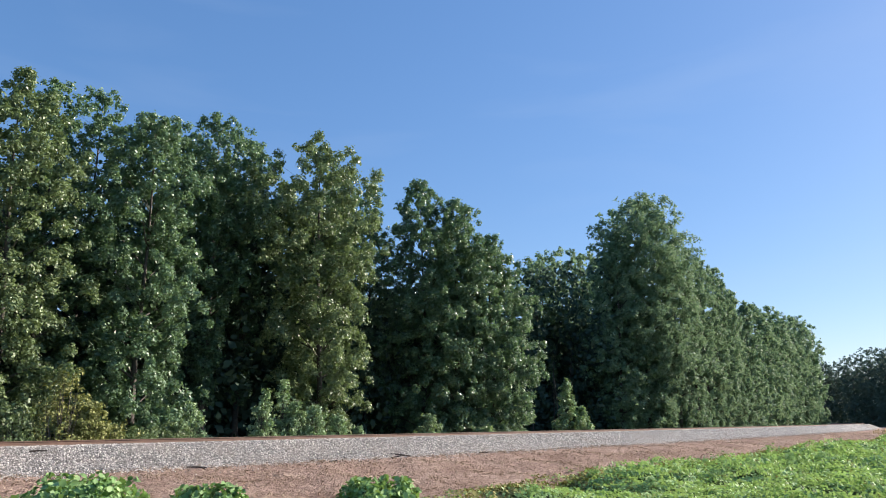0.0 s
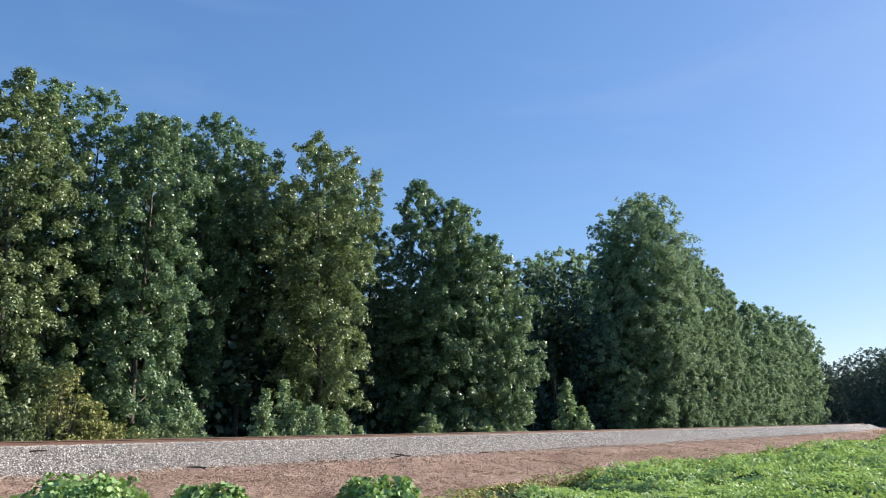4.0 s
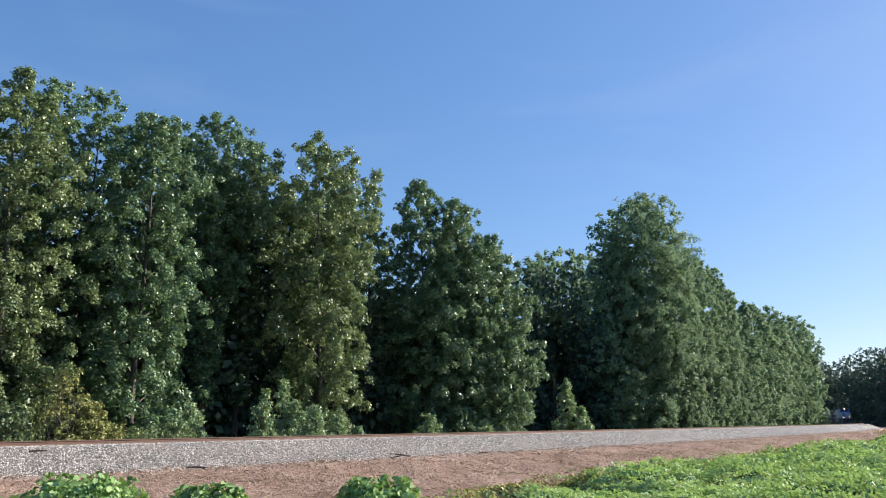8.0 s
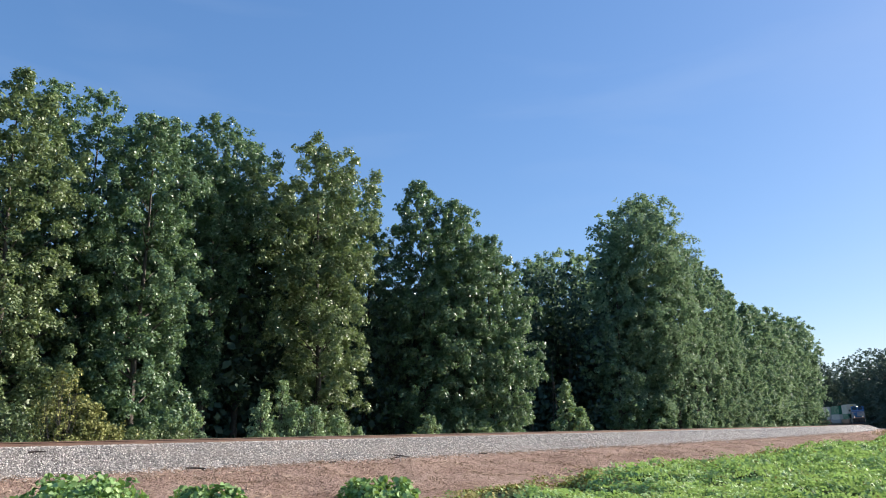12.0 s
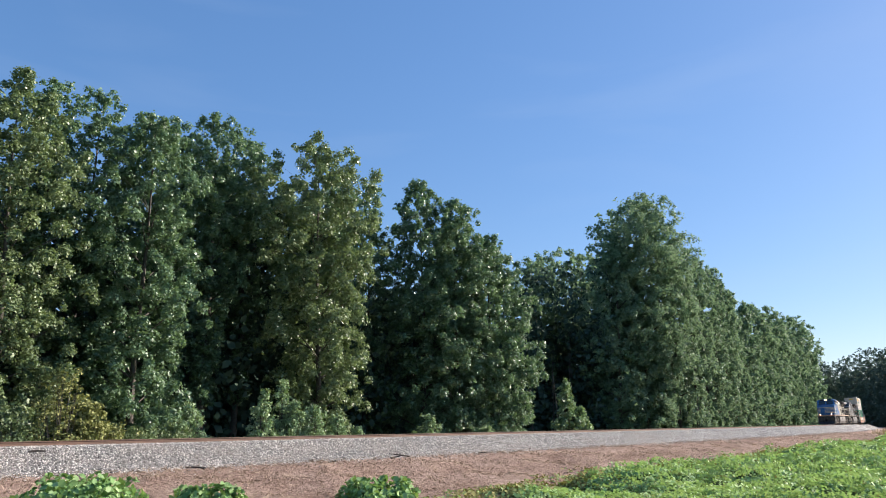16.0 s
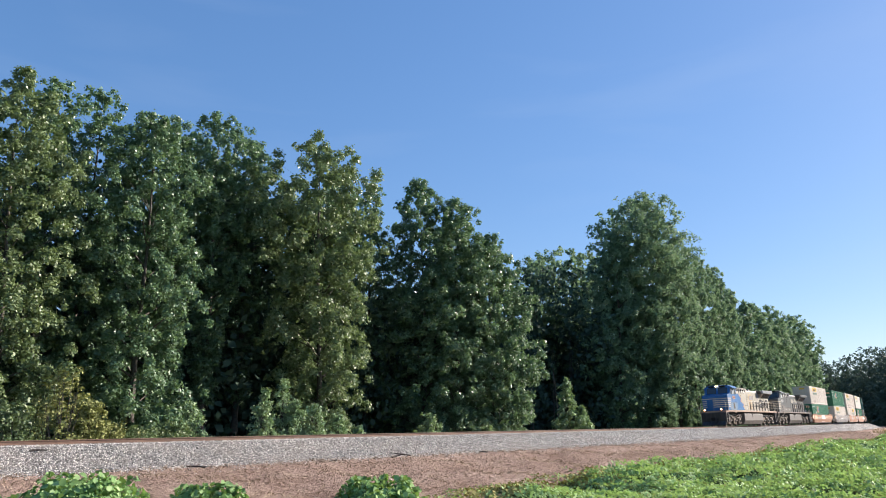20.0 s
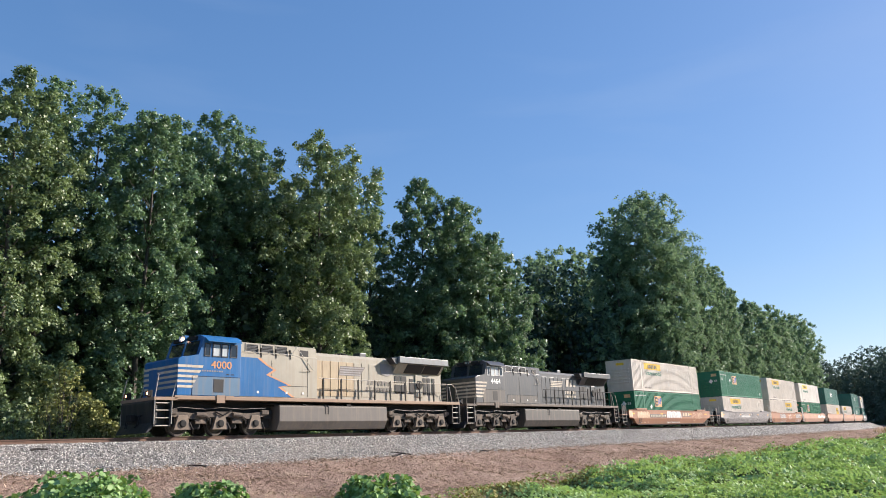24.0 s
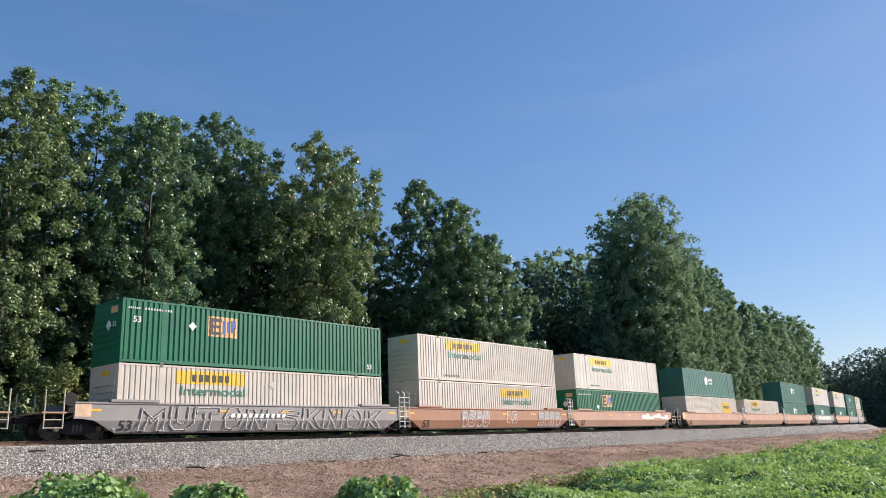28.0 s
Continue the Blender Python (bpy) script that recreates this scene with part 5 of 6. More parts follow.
            tube(bm, [(c - 0.3, 1.26 * sd, 1.1), (c + 0.1, 1.32 * sd, 0.92), (c + 0.55, 1.3 * sd, 1.16)], 0.035, 6)
            part("damper", bm, M_UNDER, bog)
            for x in (c - 2.62, c + 2.5):
                part("end_brake_cylinder", boxes((x - 0.12, x + 0.3, 1.18 * sd - 0.1, 1.18 * sd + 0.1, 0.98, 1.2), bev=0.04), M_TRUCKDUST, bog)
    for x in LOCO_AXLES:
        wheelset(o, x, LOCO_R, s_end)
    return o


def bar_stroke(bm, pts, w, y):
    """A painted stroke along points (x, z)."""
    for (xa, za), (xb, zb) in zip(pts, pts[1:]):
        d = math.hypot(xb - xa, zb - za) or 1
        nx, nz = -(zb - za) / d * w / 2, (xb - xa) / d * w / 2
        ex, ez = (xb - xa) / d * w / 2, (zb - za) / d * w / 2
        v = [bm.verts.new(c) for c in ((xa + nx - ex, y, za + nz - ez), (xb + nx + ex, y, zb + nz + ez), (xb - nx + ex, y, zb - nz + ez), (xa - nx - ex, y, za - nz - ez))]
        bm.faces.new(v)


def wall_y(z):
    """Face of the well car's side at height z (near side)."""
    return -float(np.interp(z, (0.24, 0.83, 1.5), (1.36, 1.53, 1.50)))


GLYPHS = (((0, 0), (0.05, 1), (0.5, 0.55), (0.95, 1), (1, 0), (0.75, 0), (0.7, 0.6), (0.5, 0.35), (0.3, 0.6), (0.25, 0), (0, 0)),
          ((0, 1), (0, 0.25), (0.25, 0), (0.75, 0), (1, 0.25), (1, 1), (0.72, 1), (0.72, 0.35), (0.5, 0.25), (0.28, 0.35), (0.28, 1), (0, 1)),
          ((0, 1), (1, 1), (1, 0.75), (0.64, 0.75), (0.64, 0), (0.36, 0), (0.36, 0.75), (0, 0.75), (0, 1)),
          ((1, 0.95), (0.2, 1), (0, 0.7), (0.2, 0.5), (0.65, 0.42), (0.6, 0.25), (0, 0.28), (0.1, 0), (0.85, 0), (1, 0.3), (0.8, 0.6), (0.35, 0.68), (0.4, 0.78), (1, 0.72), (1, 0.95)),
          ((0, 0), (0, 1), (0.25, 1), (0.28, 0.6), (0.7, 1), (1, 1), (0.55, 0.5), (1, 0), (0.7, 0), (0.27, 0.4), (0.25, 0), (0, 0)),
          ((0, 0), (0, 1), (0.3, 1), (0.7, 0.4), (0.72, 1), (1, 1), (1, 0), (0.7, 0), (0.3, 0.6), (0.28, 0), (0, 0)),
          ((0.1, 0.5), (0.3, 0.95), (0.7, 1), (0.95, 0.6), (0.9, 0.2), (0.6, 0), (0.25, 0.05), (0.1, 0.5), (0.5, 0.7), (0.7, 0.4)))


def scrawl(bm, x0, n, w, seed, stroke=0.05, z0=0.36, z1=1.40, order=None):
    """Large meaningless outlined shapes, like sprayed tags."""
    rng = random.Random(seed)
    for k in range(n):
        a = x0 + k * w + rng.uniform(-0.06, 0.06) * w
        g = GLYPHS[(order[k % len(order)] if order else rng.randrange(len(GLYPHS)))]
        lift, tall = rng.uniform(-0.04, 0.03), rng.uniform(0.88, 1.0)
        pts = [(a + w * 0.88 * gx + 0.08 * gz * w, z0 + lift + (z1 - z0) * tall * gz) for gx, gz in g]
        for (xa, za), (xb, zb) in zip(pts, pts[1:]):
            for q in range(3):
                p0 = (xa + (xb - xa) * q / 3, za + (zb - za) * q / 3)
                p1 = (xa + (xb - xa) * (q + 1) / 3, za + (zb - za) * (q + 1) / 3)
                y = min(wall_y(p0[1]), wall_y(p1[1])) - 0.006
                bar_stroke(bm, [p0, p1], stroke, y)


def blob(bm, x0, x1, top, bottom, lift=0.0, step=0.08):
    """A sprayed fill on the near side that follows the fold: top and bottom are functions of x."""
    n = max(2, int((x1 - x0) / step))
    rows = []
    for i in range(n + 1):
        x = x0 + (x1 - x0) * i / n
        zt, zb = top(x), bottom(x)
        zs = [zt, max(zb, min(zt, 0.84)), zb] if zb < 0.84 < zt else [zt, (zt + zb) / 2, zb]
        rows.append([bm.verts.new((x, wall_y(z) - 0.004 - lift, z)) for z in zs])
    for a, b in zip(rows, rows[1:]):
        for k in range(2):
            bm.faces.new((a[k], a[k + 1], b[k + 1], b[k]))


def arch(x0, x1, lo, hi, ripple=0.0, rate=3.0):
    """Height of a rounded bump between x0 and x1."""
    return lambda x: lo + (hi - lo) * max(0.0, 1 - abs(2 * (x - x0) / (x1 - x0) - 1) ** 4) ** 0.5 + ripple * math.sin(rate * x)


def car_bogie(o, x, s_end, ends=(-1, 1)):
    for sd in (-1, 1):
        bm = bmesh.new()
        prism(bm, [(x - 1.15, 0.56), (x - 0.75, 0.62), (x - 0.3, 0.78), (x + 0.3, 0.78), (x + 0.75, 0.62), (x + 1.15, 0.56), (x + 1.15, 0.36), (x + 0.7, 0.34), (x + 0.35, 0.2), (x - 0.35, 0.2), (x - 0.7, 0.34), (x - 1.15, 0.36)], 0.92 * sd, 1.08 * sd, bev=0.02)
        f = part("bogie_frame", bm, M_UNDER, o, "dark cast bogie side frame")
        bm = bmesh.new()
        for k in (-0.16, 0.0, 0.16):
            tube(bm, [(x + k, 1.06 * sd, 0.3), (x + k, 1.06 * sd, 0.62)], 0.06, 6)
        part("spring", bm, M_TRUCKDUST, f)["kind"] = "stuff"
        for k in (-0.89, 0.89):
            bm = bmesh.new()
            lathe_y(bm, [(0.12, 0), (0.12, 0.08 * sd), (0.07, 0.1 * sd)], 12, (x + k, 1.08 * sd, CAR_R))
            part("bearing_cap", bm, M_TRUCKDUST, f)
    part("bolster", boxes((x - 0.2, x + 0.2, -1.05, 1.05, 0.45, 0.8)), M_UNDER, o)
    for k in (-0.89, 0.89):
        wheelset(o, x + k, CAR_R, s_end)


def well_car(label, material, s_end, front, rear, seed, style):
    """Well car with its middle at x = 0. front, rear: 'coupler', 'shared' (its own bogie under a joint) or 'resting' (rests on the next unit's bogie)."""
    o = tagged(new("well_car"), label, "well car", "well cars of the train")
    for sd in (-1, 1):
        bm = bmesh.new()
        # upper plate, folded lower plate, top chord
        prism(bm, [(-9.95, 1.50), (-9.95, 0.84), (9.95, 0.84), (9.95, 1.50)], 1.44 * sd, 1.50 * sd)
        v = prism(bm, [(-9.6, 0.838), (-9.1, 0.76), (-8.15, 0.26), (8.15, 0.26), (9.1, 0.76), (9.6, 0.838)], 1.47 * sd, 1.53 * sd)
        for q in v:
            if q.co.z < 0.5:
                q.co.y -= 0.17 * sd
        side = part("side_sill", bm, material, o)
        part("top_chord", boxes((-9.95, 9.95, 1.47 * sd - 0.07, 1.47 * sd + 0.07, 1.46, 1.53), bev=0.01), material, side)
        part("bottom_chord", boxes((-8.15, 8.15, 1.34 * sd - 0.05, 1.34 * sd + 0.05, 0.20, 0.27)), M_UNDER, side)
        for x0 in (-8.45, 6.2):
            part("guide_plate", boxes((x0, x0 + 2.25, 1.42 * sd - 0.16, 1.42 * sd + 0.12, 1.535, 1.66), bev=0.015), material, side)
        if sd < 0:
            for x in (-9.4, -3.1, 0.5, 4.1, 8.4):
                part("reflector", boxes((x, x + 0.6, -1.508, -1.50, 1.14, 1.24)), M_REFLECT, side, "yellow reflector strip")
            part("end_plate", boxes((-9.93, -9.25, -1.515, -1.50, 0.92, 1.45), bev=0.004), M_SPRAYTAN, side)
            words("53", 0.42, M_TEXTDARK, side, on_side(-8.05, 0.36, -1.415) @ Matrix.Rotation(radians(16), 4, "X"), "size_number", 1.1)
            if style == 0:
                part("number_patch", boxes((-5.6, -1.75, -1.54, -1.53, 0.845, 0.87), (-5.6, -1.75, -1.506, -1.50, 0.87, 1.16)), M_TANK, side, "dark patch behind the number")
            if style in (0, 1):
                bars_of_text("reporting_mark_bar", *((-5.4, -1.9) if style == 0 else (-2.45, 0.95)), 0.9, 1.09, -1.541, M_STRIPE if style == 0 else M_TEXTWHITE, side, 10, "pale reporting mark", 0.05)
            if style == 0:
                bm = bmesh.new()
                for x0, x1 in ((-8.3, -7.5), (-7.7, -6.8), (-7.0, -6.2), (-6.4, -5.6)):
                    blob(bm, x0, x1, arch(x0, x1, 0.85, 1.38, 0.03, 9), arch(x0, x1, 0.85, 0.40, 0.03, 7))
                part("faded_tag", bm, M_SPRAYTAN, side, "faded tan sprayed tag")["kind"] = "stuff"
                bm = bmesh.new()
                scrawl(bm, -8.2, 3, 0.85, seed, 0.03, order=(6,))
                bm.transform(Matrix.Translation((0, -0.004, 0)))
                part("faded_tag_line", bm, M_WELLRUST, side)["kind"] = "stuff"
                bm = bmesh.new()
                for x0, x1 in ((-1.65, -0.3), (-0.5, 0.8), (0.6, 1.9)):
                    blob(bm, x0, x1, arch(x0, x1, 1.1, 1.46, 0.02, 8), arch(x0, x1, 0.8, 0.34, 0.03, 6))
                part("sprayed_patch", bm, M_SPRAYPALE, side, "white sprayed patch")["kind"] = "stuff"
                bm = bmesh.new()
                for q in range(6):
                    for k in range(7):
                        x, z = -1.35 + 0.57 * q, 1.38 - 0.14 * k
                        bar_stroke(bm, [(x + 0.14 * math.sin(k * 0.9 + q), z), (x + 0.14 * math.sin((k + 1) * 0.9 + q), z - 0.14)], 0.035, min(wall_y(z), wall_y(z - 0.14)) - 0.012)
                part("sprayed_line", bm, M_SPRAYDARK, side)["kind"] = "stuff"
                part("logo_patch", boxes((2.1, 4.45, -1.506, -1.50, 0.94, 1.34)), M_TANK, side)
                bars_of_text("logo_bar", 2.35, 4.3, 1.0, 1.28, -1.508, M_SPRAYTAN, side, 3, "", 0.1)
                bm = bmesh.new()
                scrawl(bm, 4.75, 1, 1.3, seed + 1, 0.05, 0.55, 1.42, order=(6,))
                scrawl(bm, 6.3, 2, 0.7, seed + 2, 0.045, 0.8, 1.36, order=(5, 6))
                part("faded_tag_line", bm, M_SPRAYTAN, side)["kind"] = "stuff"
            elif style == 1:
                bm = bmesh.new()
                scrawl(bm, -7.15, 5, 1.38, seed, 0.075, order=(0, 1, 2, 6, 5))
                scrawl(bm, 0.35, 5, 1.5, seed, 0.075, order=(3, 4, 5, 6, 4))
                part("sprayed_tag_shadow", bm, M_SPRAYDARK, side, "large dark sprayed outlines")["kind"] = "stuff"
                bm = bmesh.new()
                scrawl(bm, -7.11, 5, 1.38, seed, 0.03, order=(0, 1, 2, 6, 5))
                scrawl(bm, 0.39, 5, 1.5, seed, 0.03, order=(3, 4, 5, 6, 4))
                bm.transform(Matrix.Translation((0, -0.006, 0)))
                part("sprayed_tag_line", bm, M_SPRAYPALE, side, "pale sprayed outlines")["kind"] = "stuff"
            elif style == 2:
                bm = bmesh.new()
                for x0 in (-4.2, 5.0):
                    for q in range(4):
                        c = x0 + 0.78 * q
                        blob(bm, c, c + 0.74, arch(c, c + 0.74, 0.9, 1.42), arch(c, c + 0.74, 0.8, 0.36))
                part("sprayed_letters", bm, M_WELLGREY, side, "grey sprayed shapes")["kind"] = "stuff"
                bm = bmesh.new()
                scrawl(bm, -4.2, 4, 0.78, seed, 0.035, order=(6, 3, 6, 1))
                scrawl(bm, 5.0, 4, 0.78, seed + 3, 0.035, order=(3, 6, 4, 6))
                scrawl(bm, 0.8, 2, 0.7, seed + 4, 0.04, 0.6, 1.45, order=(6, 3))
                bm.transform(Matrix.Translation((0, -0.005, 0)))
                part("sprayed_tag_line", bm, M_SPRAYPALE, side)["kind"] = "stuff"
            elif style == 3:
                bm = bmesh.new()
                for q in range(7):
                    c = 3.2 + 0.85 * q
                    blob(bm, c, c + 0.95, arch(c, c + 0.95, 1.0, 1.22 + 0.15 * math.sin(q * 2.1), 0.02, 9), arch(c, c + 0.95, 1.0, 0.86 - 0.1 * math.sin(q * 1.3)))
                part("sprayed_patch", bm, M_SPRAYPALE, side, "white sprayed patch")["kind"] = "stuff"
            elif style == 4:
                bm = bmesh.new()
                for q in range(9):
                    c = -7.2 + 1.5 * q
                    blob(bm, c, c + 1.25, arch(c, c + 1.25, 0.9, 1.44), arch(c, c + 1.25, 0.8, 0.38))
                part("sprayed_patch", bm, M_SPRAYPALE, side, "white sprayed letters")["kind"] = "stuff"
    part("well_floor", boxes((-8.1, 8.1, -1.32, 1.32, 0.30, 0.36)), M_UNDER, o)
    for x in (-8.2, 8.2):
        part("bulkhead", boxes((x - 0.06, x + 0.06, -1.43, 1.43, 0.36, 1.46)), material, o)
    for d, kind in ((-1, front), (1, rear)):
        a, b = sorted((8.25 * d, (11.0 if kind == "coupler" else 9.75) * d))
        part("end_platform", boxes((a, b, -0.75, 0.75, 0.86, 1.12), bev=0.02), M_UNDER, o)
        if kind in ("coupler", "shared"):
            car_bogie(o, 9.6 * d, s_end)
        if kind == "coupler":
            c0, c1 = sorted((10.9 * d, 11.72 * d))
            part("coupler", boxes((c0, c1, -0.13, 0.13, 0.72, 0.98), bev=0.03), M_UNDER, o)
            part("cross_platform", boxes((min(10.2 * d, 11.2 * d), max(10.2 * d, 11.2 * d), -1.45, 1.45, 1.06, 1.12)), M_WELLPINK, o, "pale walkway at the end")
            for y in (-1.42, 1.42):
                bm = bmesh.new()
                for x in (10.35, 11.1):
                    tube(bm, [(x * d, y, 0.45), (x * d, y, 2.0)], 0.028, 6)
                for z in (0.48, 0.8, 1.1):
                    tube(bm, [(10.35 * d, y, z), (11.1 * d, y, z)], 0.02, 5)
                part("corner_ladder", bm, M_RAILING, o)
            bm = bmesh.new()
            lathe_y(bm, [(0.28, -0.02), (0.3, 0.0), (0.28, 0.02)], 16, (9.9 * d, -1.0, 1.65))
            box(bm, 9.75 * d - 0.2, 9.75 * d + 0.2, -0.95, -0.6, 1.1, 1.6)
            part("brake_wheel", bm, M_UNDER, o)
        else:
            bm = bmesh.new()
            y = -1.56
            for x in (9.3, 9.72):
                tube(bm, [(x * d, y, 0.32), (x * d, y, 2.35), (x * d, y + 0.2, 2.45)], 0.024, 6)
            for q in range(7):
                tube(bm, [(9.3 * d, y, 0.42 + 0.28 * q), (9.72 * d, y, 0.42 + 0.28 * q)], 0.018, 5)
            for z in (0.95, 1.42):
                tube(bm, [(9.5 * d, y, z), (9.5 * d, -1.49, z)], 0.02, 5)
            part("ladder", bm, M_WHITE, o, "white end ladder")
    return o


RIB = 0.272


def rib_panel(bm, x0, x1, z0, z1, y, depth=0.036, off=0.0, pitch=RIB, flip=1):
    """Corrugated sheet whose outer ribs stand at y; it follows the same ribs for painted panels set proud of it."""
    xs = []
    k0 = math.floor(x0 / pitch) - 1
    q = (0.0, 0.60, 0.68, 0.92)
    dv = (0.0, 0.0, 1.0, 1.0)
    pts = [((k0 + k + a) * pitch, v) for k in range(int((x1 - x0) / pitch) + 4) for a, v in zip(q, dv)]
    px, pv = [p[0] for p in pts], [p[1] for p in pts]
    xs = [x0] + [p for p in px if x0 + 1e-4 < p < x1 - 1e-4] + [x1]
    lo, hi = [], []
    for x in xs:
        d = float(np.interp(x, px, pv)) * depth - off
        lo.append(bm.verts.new((x, y + d * flip, z0)))
        hi.append(bm.verts.new((x, y + d * flip, z1)))
    for i in range(len(xs) - 1):
        bm.faces.new((lo[i], lo[i + 1], hi[i + 1], hi[i]))


def container(label, material, kind, ribs=RIB, depth=0.036, level=0.0):
    """A 53-foot box, 16.15 x 2.6 x 2.9 m, its middle at x = 0 and its underside at z = 0."""
    o = tagged(new("shipping_container"), label, "shipping container", "containers on the train")
    L2, W2, H = 8.075, 1.3, 2.89
    for sd in (-1, 1):
        bm = bmesh.new()
        rib_panel(bm, -L2 + 0.1, L2 - 0.1, 0.17, H - 0.09, 1.29 * sd, depth, 0.0, ribs, -sd)
        part("side_panel", bm, material, o, "corrugated side")
        part("top_rail", boxes((-L2, L2, 1.27 * sd - 0.03, 1.27 * sd + 0.03, H - 0.09, H), bev=0.01), material, o)
        bm = boxes((-L2, -6.1, 1.27 * sd - 0.03, 1.27 * sd + 0.03, 0.05, 0.16), (-6.1, 6.1, 1.27 * sd - 0.03, 1.27 * sd + 0.03, 0.05, 0.20), (6.1, L2, 1.27 * sd - 0.03, 1.27 * sd + 0.03, 0.05, 0.16), bev=0.008)
        part("bottom_rail", bm, material, o)
        for x in (-L2 + 0.06, L2 - 0.06):
            part("corner_post", boxes((x - 0.06, x + 0.06, 1.25 * sd - 0.05, 1.25 * sd + 0.05, 0.02, H - 0.01), bev=0.01), material, o)
        for x in (-6.05, 6.05):
            part("lifting_post", boxes((x - 0.09, x + 0.09, 1.28 * sd - 0.02, 1.28 * sd + 0.022, 0.0, H)), material, o)
            for z in (0.05, H - 0.06):
                part("corner_casting", boxes((x - 0.09, x + 0.09, 1.26 * sd - 0.05, 1.26 * sd + 0.05, z - 0.06, z + 0.06), bev=0.01), M_TANK, o)
    part("roof", boxes((-L2 + 0.02, L2 - 0.02, -1.24, 1.24, H - 0.04, H - 0.005)), material, o)
    part("floor", boxes((-L2 + 0.02, L2 - 0.02, -1.24, 1.24, 0.05, 0.16)), M_UNDER, o)
    # ends: ribbed bulkhead in front, doors behind
    bm = boxes((-L2 + 0.0, -L2 + 0.05, -1.2, 1.2, 0.1, H - 0.1))
    for z in (0.75, 1.05, 1.35, 1.65, 1.95):
        box(bm, -L2 - 0.06, -L2 + 0.01, -1.0, 1.0, z, z + 0.12, 0.012)
    for x in (-L2 + 0.02, ):
        box(bm, x - 0.04, x + 0.04, -1.24, 1.24, H - 0.14, H - 0.01)
        box(bm, x - 0.04, x + 0.04, -1.24, 1.24, 0.0, 0.16)
    part("end_wall", bm, material, o)
    for y0, y1 in ((-1.19, -0.01), (0.01, 1.19)):
        d = part("door", boxes((L2 - 0.06, L2 - 0.01, y0, y1, 0.14, H - 0.12), bev=0.01), material, o)
        bm = bmesh.new()
        for y in (y0 + 0.3, y1 - 0.3):
            tube(bm, [(L2 + 0.02, y, 0.1), (L2 + 0.02, y, H - 0.1)], 0.018, 6)
        part("lock_rod", bm, M_TANK, d)
    f = -1.29
    if kind == "panel":
        # yellow name panel with the word below it
        bm = bmesh.new()
        rib_panel(bm, -5.3, -1.5, 2.08, 2.68, f, depth, 0.006, ribs, 1)
        part("yellow_panel", bm, M_YELLOW, o, "yellow painted name panel")
        bars_of_text("name_bar", -4.45, -2.3, 2.2, 2.52, f - 0.012, M_TEXTDARK, o, 6, "dark name in plain bars")
        words("Intermodal", 0.40, M_TEXTGREEN, o, on_side(-5.1, 1.56, f - 0.012), "lettering", 1.42, "green lettering")
        part("end_panel", boxes((-L2 - 0.012, -L2 - 0.002, -0.55, 0.25, 2.4, 2.62)), M_YELLOW, o)
        bars_of_text("stencil_bar", -5.6, -3.9, 0.3, 0.42, f - 0.004, M_TANK, o, 11)
    elif kind == "panel_low":
        bm = bmesh.new()
        rib_panel(bm, 0.6, 4.4, 2.0, 2.6, f, depth, 0.006, ribs, 1)
        part("yellow_panel", bm, M_YELLOW, o, "yellow painted name panel")
        bars_of_text("name_bar", 1.4, 3.5, 2.12, 2.46, f - 0.012, M_TEXTDARK, o, 6)
        words("Intermodal", 0.40, M_TEXTGREEN, o, on_side(0.8, 1.5, f - 0.012), "lettering", 1.42, "green lettering")
    elif kind == "emblem":
        bm = bmesh.new()
        rib_panel(bm, -3.7, -2.05, 1.5, 2.5, f, depth, 0.006, ribs, 1)
        part("emblem_panel", bm, M_PEACH, o, "peach emblem panel")
        e, g = f - 0.014, f - 0.010
        part("emblem_mark", boxes((-3.6, -3.43, e, g, 1.6, 2.4), (-3.43, -2.95, e, g, 2.24, 2.4), (-3.43, -3.0, e, g, 1.93, 2.06), (-3.43, -2.95, e, g, 1.6, 1.74)), M_TEXTDARK, o)
        part("emblem_mark", boxes((-2.88, -2.76, e, g, 1.65, 2.3), (-2.62, -2.5, e, g, 1.75, 2.3), (-2.4, -2.27, e, g, 1.75, 2.35), (-2.27, -2.13, e, g, 2.0, 2.35)), M_TEXTBLUE, o)
        words("53", 0.26, M_TEXTWHITE, o, on_side(6.9, 0.42, f - 0.006), "size_number", 1.1)
        words("53", 0.26, M_TEXTWHITE, o, on_side(-7.55, 0.45 if level else 1.85, f - 0.006), "size_number", 1.1)
        bars_of_text("number_bar", -7.0, -5.6, 2.44, 2.54, f - 0.006, M_SPRAYPALE, o, 10)
        bars_of_text("number_bar", 1.2, 3.4, 2.50, 2.55, f - 0.006, M_CTEAL, o, 12)
        bars_of_text("number_bar", -7.8, -7.2, 2.44, 2.52, f - 0.006, M_SPRAYPALE, o, 6)
    elif kind == "disc":
        bm = bmesh.new()
        lathe_y(bm, [(0.46, 0.0), (0.46, -0.004)], 24, (-1.3, f - 0.008, 1.75))
        part("disc_mark", bm, M_TEXTWHITE, o, "round white mark")
        bars_of_text("name_bar", -0.65, 0.75, 1.75, 2.05, f - 0.010, M_TEXTWHITE, o, 4)
        bars_of_text("name_bar", -0.5, 0.55, 1.4, 1.6, f - 0.010, M_TEXTWHITE, o, 4)
    elif kind == "yellow":
        bm = bmesh.new()
        rib_panel(bm, 3.0, 6.0, 1.2, 2.35, f, depth, 0.006, ribs, 1)
        part("yellow_panel", bm, M_YELLOW, o, "yellow painted panel")
        bars_of_text("name_bar", 3.4, 5.6, 1.7, 2.0, f - 0.010, M_TEXTDARK, o, 6)
